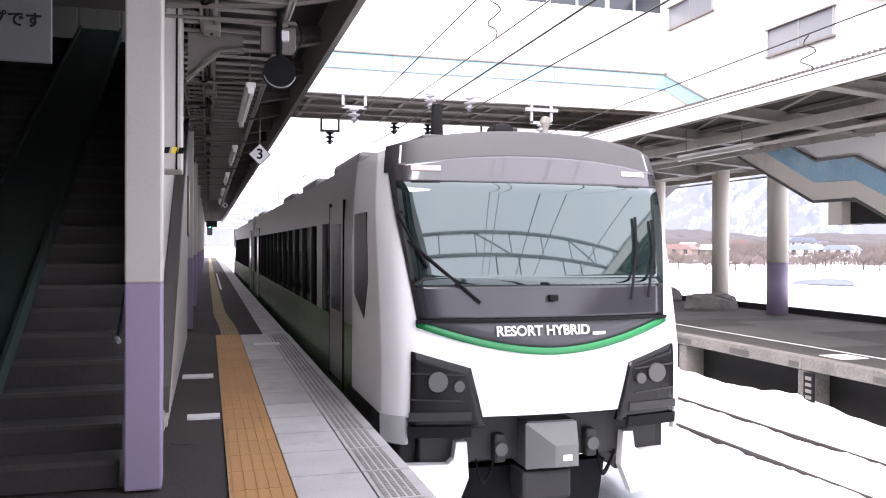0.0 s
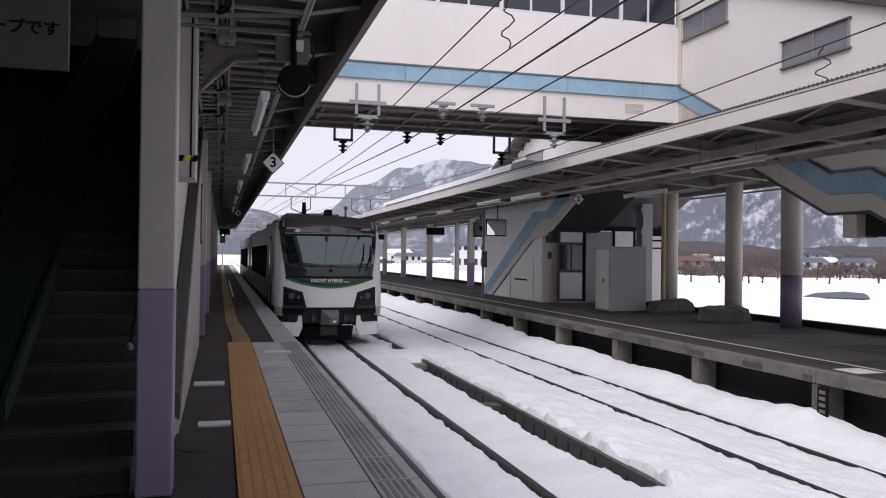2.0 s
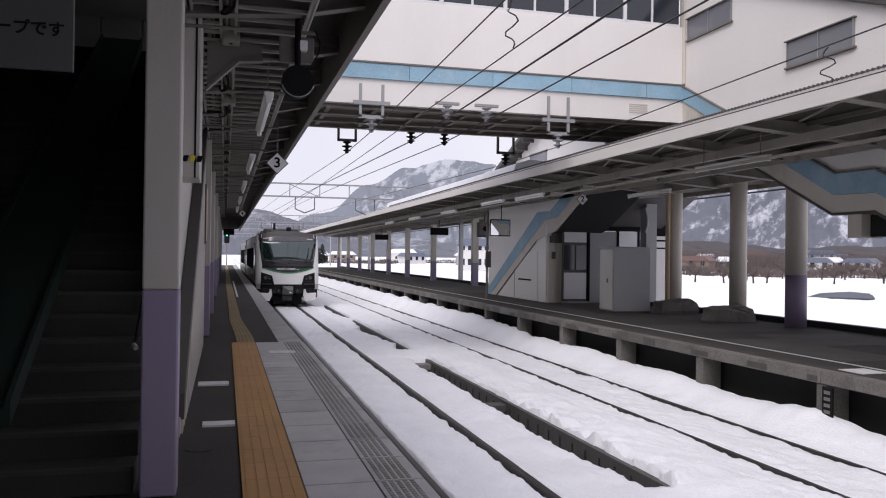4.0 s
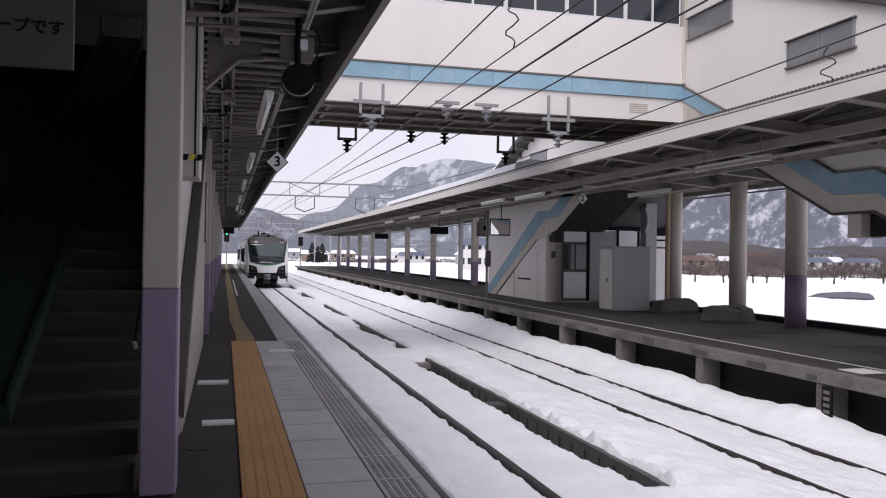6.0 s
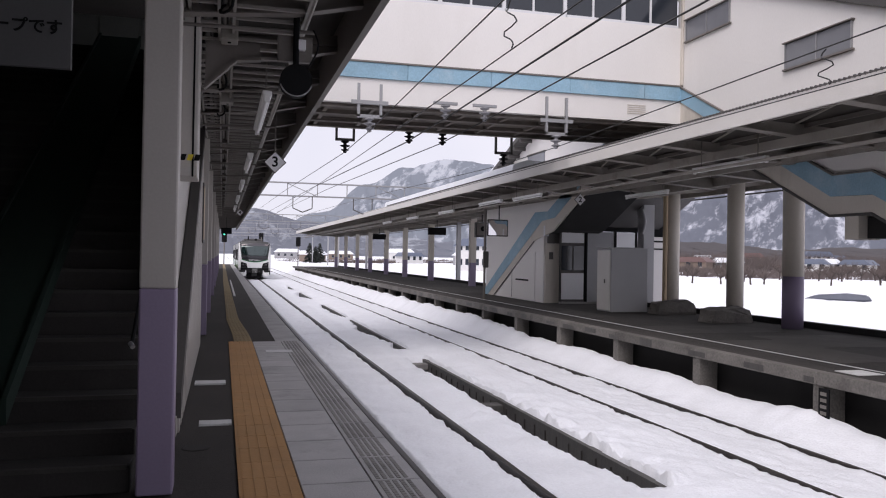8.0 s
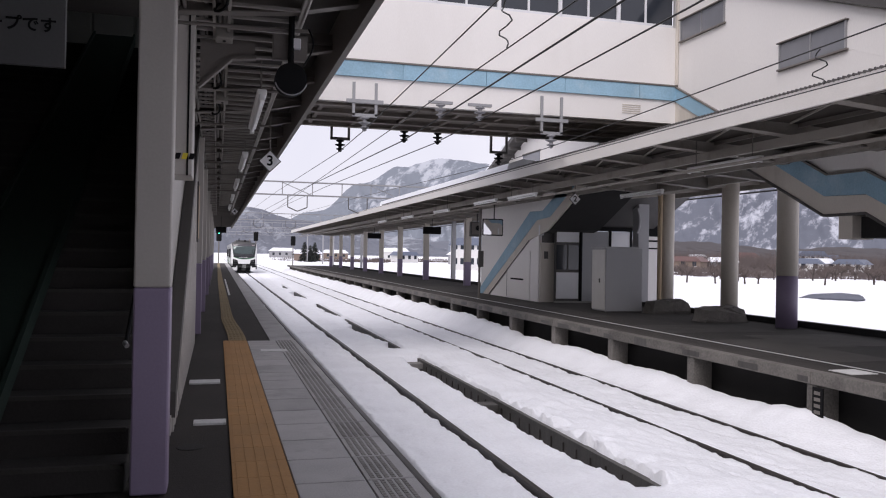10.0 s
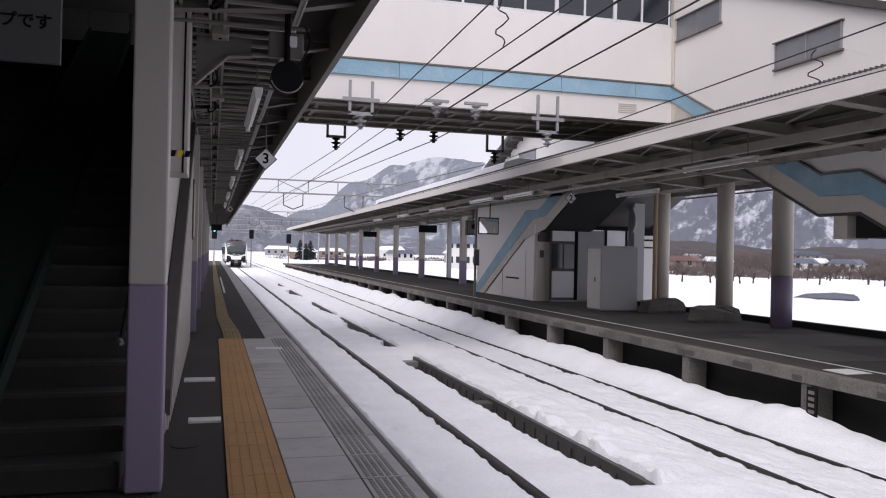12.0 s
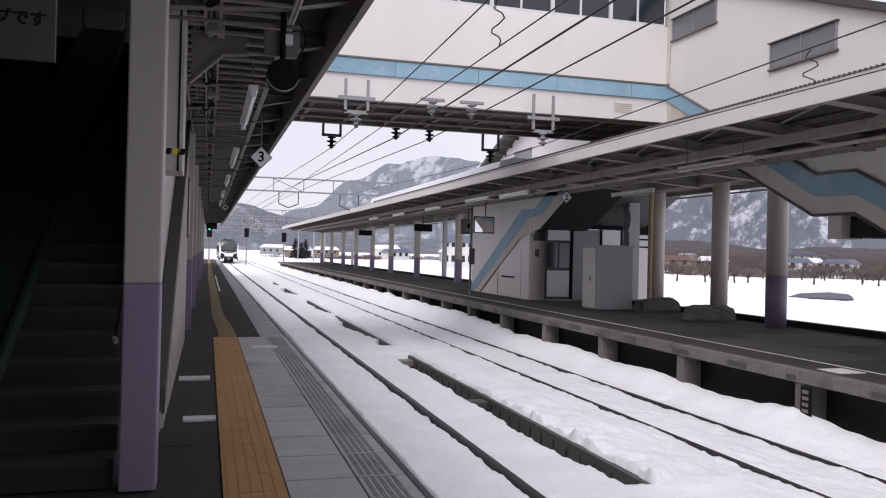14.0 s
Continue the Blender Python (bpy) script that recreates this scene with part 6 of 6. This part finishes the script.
            for m, n in zip(rings, rings[1:]):
                for k in range(8):
                    bm.faces.new((m[k], m[(k + 1) % 8], n[(k + 1) % 8], n[k]))
            part("brake_hose", bm, BLACK, t, smooth=True)
        for x in (-0.42, 0.42):
            bm = BM()
            lathe(bm, [(0.03, 0.0), (0.055, 0.0), (0.055, 0.03), (0.03, 0.03)], (0, 0, 0), 14)
            bm.transform(Matrix.Translation((x, 0.145, 0.72)) @ Matrix.Rotation(radians(90), 4, "X"))
            part("lifting_eye", bm, TRAIN_ROOF, t)
        # wipers
        for a, b in (((-0.43, 1.95), (-0.82, 2.46)), ((0.53, 1.96), (0.63, 2.46)), ((0.66, 1.98), (0.76, 2.44))):
            bm = BM()
            bar(bm, skin(*a, 0.05), skin(*b, 0.05), 0.012, 6)
            wp = part("wiper_arm", bm, BLACK, t)
            bm = BM()
            lean = 0.05 if b[0] < 0 else -0.01
            top, bot = skin(b[0] - lean, b[1] + 0.22, 0.045), skin(b[0] + 2 * lean, b[1] - 0.22, 0.045)
            bar(bm, top, bot, 0.014, 6)
            part("wiper_blade", bm, BLACK, wp)
        # lettering under the windscreen
        c = skin(-0.065, 1.715, 0.036)
        writing("lettering", "RESORT HYBRID", 0.114, LETTER_WHITE, t, pose(c.x, c.y, c.z, 79, 0, 0), "white capital letters")
        for k in range(4):
            part("small_character", box(BM(), c.x + 0.45 + k * 0.035, c.x + 0.475 + k * 0.035, c.y - 0.002 + 0.01 * k, c.y + 0.01 + 0.01 * k, c.z - 0.045, c.z - 0.02), LETTER_WHITE, t)
        part("driver_camera", box(BM(), -0.03, 0.05, nose_y(0, 2.0) - 0.08, nose_y(0, 2.0) - 0.02, 1.96, 2.01, 0.01), BLACK, t)
    # body shell: side bands, roof
    yb = 1.75 if cab else 0.05
    bands = [(0.85, 1.28, TRAIN_GREEN, "green_lower_panel"), (1.28, 1.62, TRAIN_GREEN, "green_waist_panel"), (2.68, 3.25, TRAIN_GREY, "upper_panel")]
    for s in (-1, 1):
        for z0, z1, m, nm in bands:
            bm = BM()
            n = 5
            for j in range(n):
                za, zb = lerp(z0, z1, j / n), lerp(z0, z1, (j + 1) / n)
                vs = [bm.verts.new((s * (half_width(z) - d), y, z)) for y in (yb, L) for z, d in ((za, 0), (zb, 0), (zb, 0.06), (za, 0.06))]
                for f in ((0, 1, 5, 4), (2, 3, 7, 6), (1, 2, 6, 5), (3, 0, 4, 7), (0, 3, 2, 1), (4, 5, 6, 7)):
                    bm.faces.new([vs[i] for i in f])
            part(nm, bm, m, t)
        # window band: glass with pillars
        part("window_glass", box(BM(), s * (HALF - 0.05), s * (HALF - 0.035), yb, L, 1.62, 2.68), TRAIN_GLASS, t)
        y = yb
        while y < L - 0.1:
            wide = 0.5 if abs(y - yb - 2.2) < 0.1 or abs(y - yb) < 0.1 else 0.1
            part("pillar", box(BM(), s * (HALF - 0.06), s * HALF, y, min(y + wide, L), 1.62, 2.68), TRAIN_GREY if wide > 0.2 else UNDER, t)
            y += 1.1
        for yd in ((2.3, 3.2) if cab else (1.0, 1.9))[:1] + ((L - 2.6),):
            d = part("door", box(BM(), s * (HALF - 0.04), s * (HALF + 0.006), yd, yd + 0.95, 0.95, 2.86, 0.01), TRAIN_GREY, t, "grey passenger door")
            part("door_window", box(BM(), s * (HALF + 0.004), s * (HALF + 0.01), yd + 0.15, yd + 0.8, 1.7, 2.65), DARK_GLASS, d)
            bm = BM()
            for q in (yd - 0.03, yd + 0.95):
                box(bm, s * (HALF - 0.03), s * (HALF + 0.01), q, q + 0.03, 0.9, 2.9)
            part("door_edge", bm, BLACK, d)
        if cab:
            bm = BM()
            prism(bm, [(1.0, 2.72), (1.6, 2.72), (1.6, 1.95), (1.1, 1.75), (0.92, 2.1)], "x", s * (HALF - 0.02), s * (HALF + 0.006))
            part("cab_side_window", bm, SIDE_GLASS, t)
        y = 4.2
        while y < L - 3.0:
            for q in (0.5, 1.0):
                part("seat", box(BM(), s * q - 0.22, s * q + 0.22, y, y + 0.16, 1.6, 2.32, 0.05), SEAT_CLOTH, t)
            y += 1.1
        part("skirt_panel", box(BM(), s * (HALF - 0.2), s * (HALF - 0.14), yb + 0.4, L - 0.3, 0.35, 0.85), UNDER, t)
    bm = BM()
    ring = [(u * half_width(3.25), lerp(3.2, roof_z(u), 1 - abs(u) ** 6)) for u in us]
    prism(bm, ring + [(us[-1] * 1.2, 3.2), (us[0] * 1.2, 3.2)], "y", yb, L)
    part("roof", bm, TRAIN_ROOF, t, smooth=False)
    part("underframe", box(BM(), -1.2, 1.2, yb, L, 0.55, 0.95), UNDER, t)
    part("floor_core", box(BM(), -1.36, 1.36, yb + 0.1, L - 0.02, 0.95, 1.6), UNDER, t)
    part("end_wall", box(BM(), -1.4, 1.4, L - 0.08, L, 0.95, 3.3), TRAIN_GREY, t)
    if not cab:
        part("end_wall", box(BM(), -1.4, 1.4, 0.06, 0.14, 0.95, 3.3), TRAIN_GREY, t)
    for y in (4.5, 9.0, 13.5):
        part("roof_unit", box(BM(), -0.85, 0.85, y, y + 2.2, 3.4, 3.68, 0.06), TRAIN_ROOF, t)
    if cab:
        a = part("antenna_base", box(BM(), -0.75, -0.35, 1.5, 2.2, 3.4, 3.52, 0.02), TRAIN_ROOF, t)
        part("antenna", bar(BM(), (-0.55, 1.7, 3.5), (-0.55, 1.7, 3.85), 0.07, 10, 0.05), BLACK, a)
        part("horn", box(BM(), 0.0, 0.22, 1.5, 1.8, 3.46, 3.66, 0.05), BLACK, t)
        w = part("whip", bar(BM(), (0.6, 1.6, 3.4), (0.6, 1.6, 3.68), 0.03, 8), GREY_STEEL, t)
        part("whip_head", lathe(BM(), [(0.03, 0), (0.06, 0.05), (0.05, 0.1), (0.02, 0.12)], (0.6, 1.6, 3.65), 10), GREY_STEEL, w)
    # bogies
    for yc in (3.4, 16.2):
        b = part("bogie", box(BM(), -0.95, 0.95, yc - 1.4, yc + 1.4, 0.4, 0.62, 0.03), UNDER, t)
        for dy in (-1.05, 1.05):
            bm = BM()
            for s in (-0.53, 0.53):
                bar(bm, (s - 0.06, yc + dy, 0.43), (s + 0.06, yc + dy, 0.43), 0.43, 24)
            bar(bm, (-0.6, yc + dy, 0.43), (0.6, yc + dy, 0.43), 0.07, 10)
            part("wheelset", bm, RAIL, b)
    return t


train_front = build_car("train_car", True, "white and green diesel railcar with a large tinted windscreen")
train_rear = build_car("train_car", False, "grey and green railcar coupled behind the leading car")


# ---- what moves ----
RUN = [(0.0, 2.775, 6.2), (0.5, 2.775, 9.6), (1.0, 2.775, 13.3), (1.5, 2.775, 17.2), (2.0, 2.775, 21.1), (2.5, 2.775, 24.8), (3.0, 2.775, 28.6), (5.5, 2.775, 51.0), (7.0, 2.78, 64.6), (8.0, 2.8, 73.8), (10.5, 2.93, 96.2), (14.0, 3.14, 127.0)]


def motions():
    walk(train_front, [(t, pose(x, y, RAIL_Z + 0.045)) for t, x, y in RUN])
    walk(train_rear, [(t, pose(x, y + 20.0, RAIL_Z + 0.04)) for t, x, y in RUN])


motions()
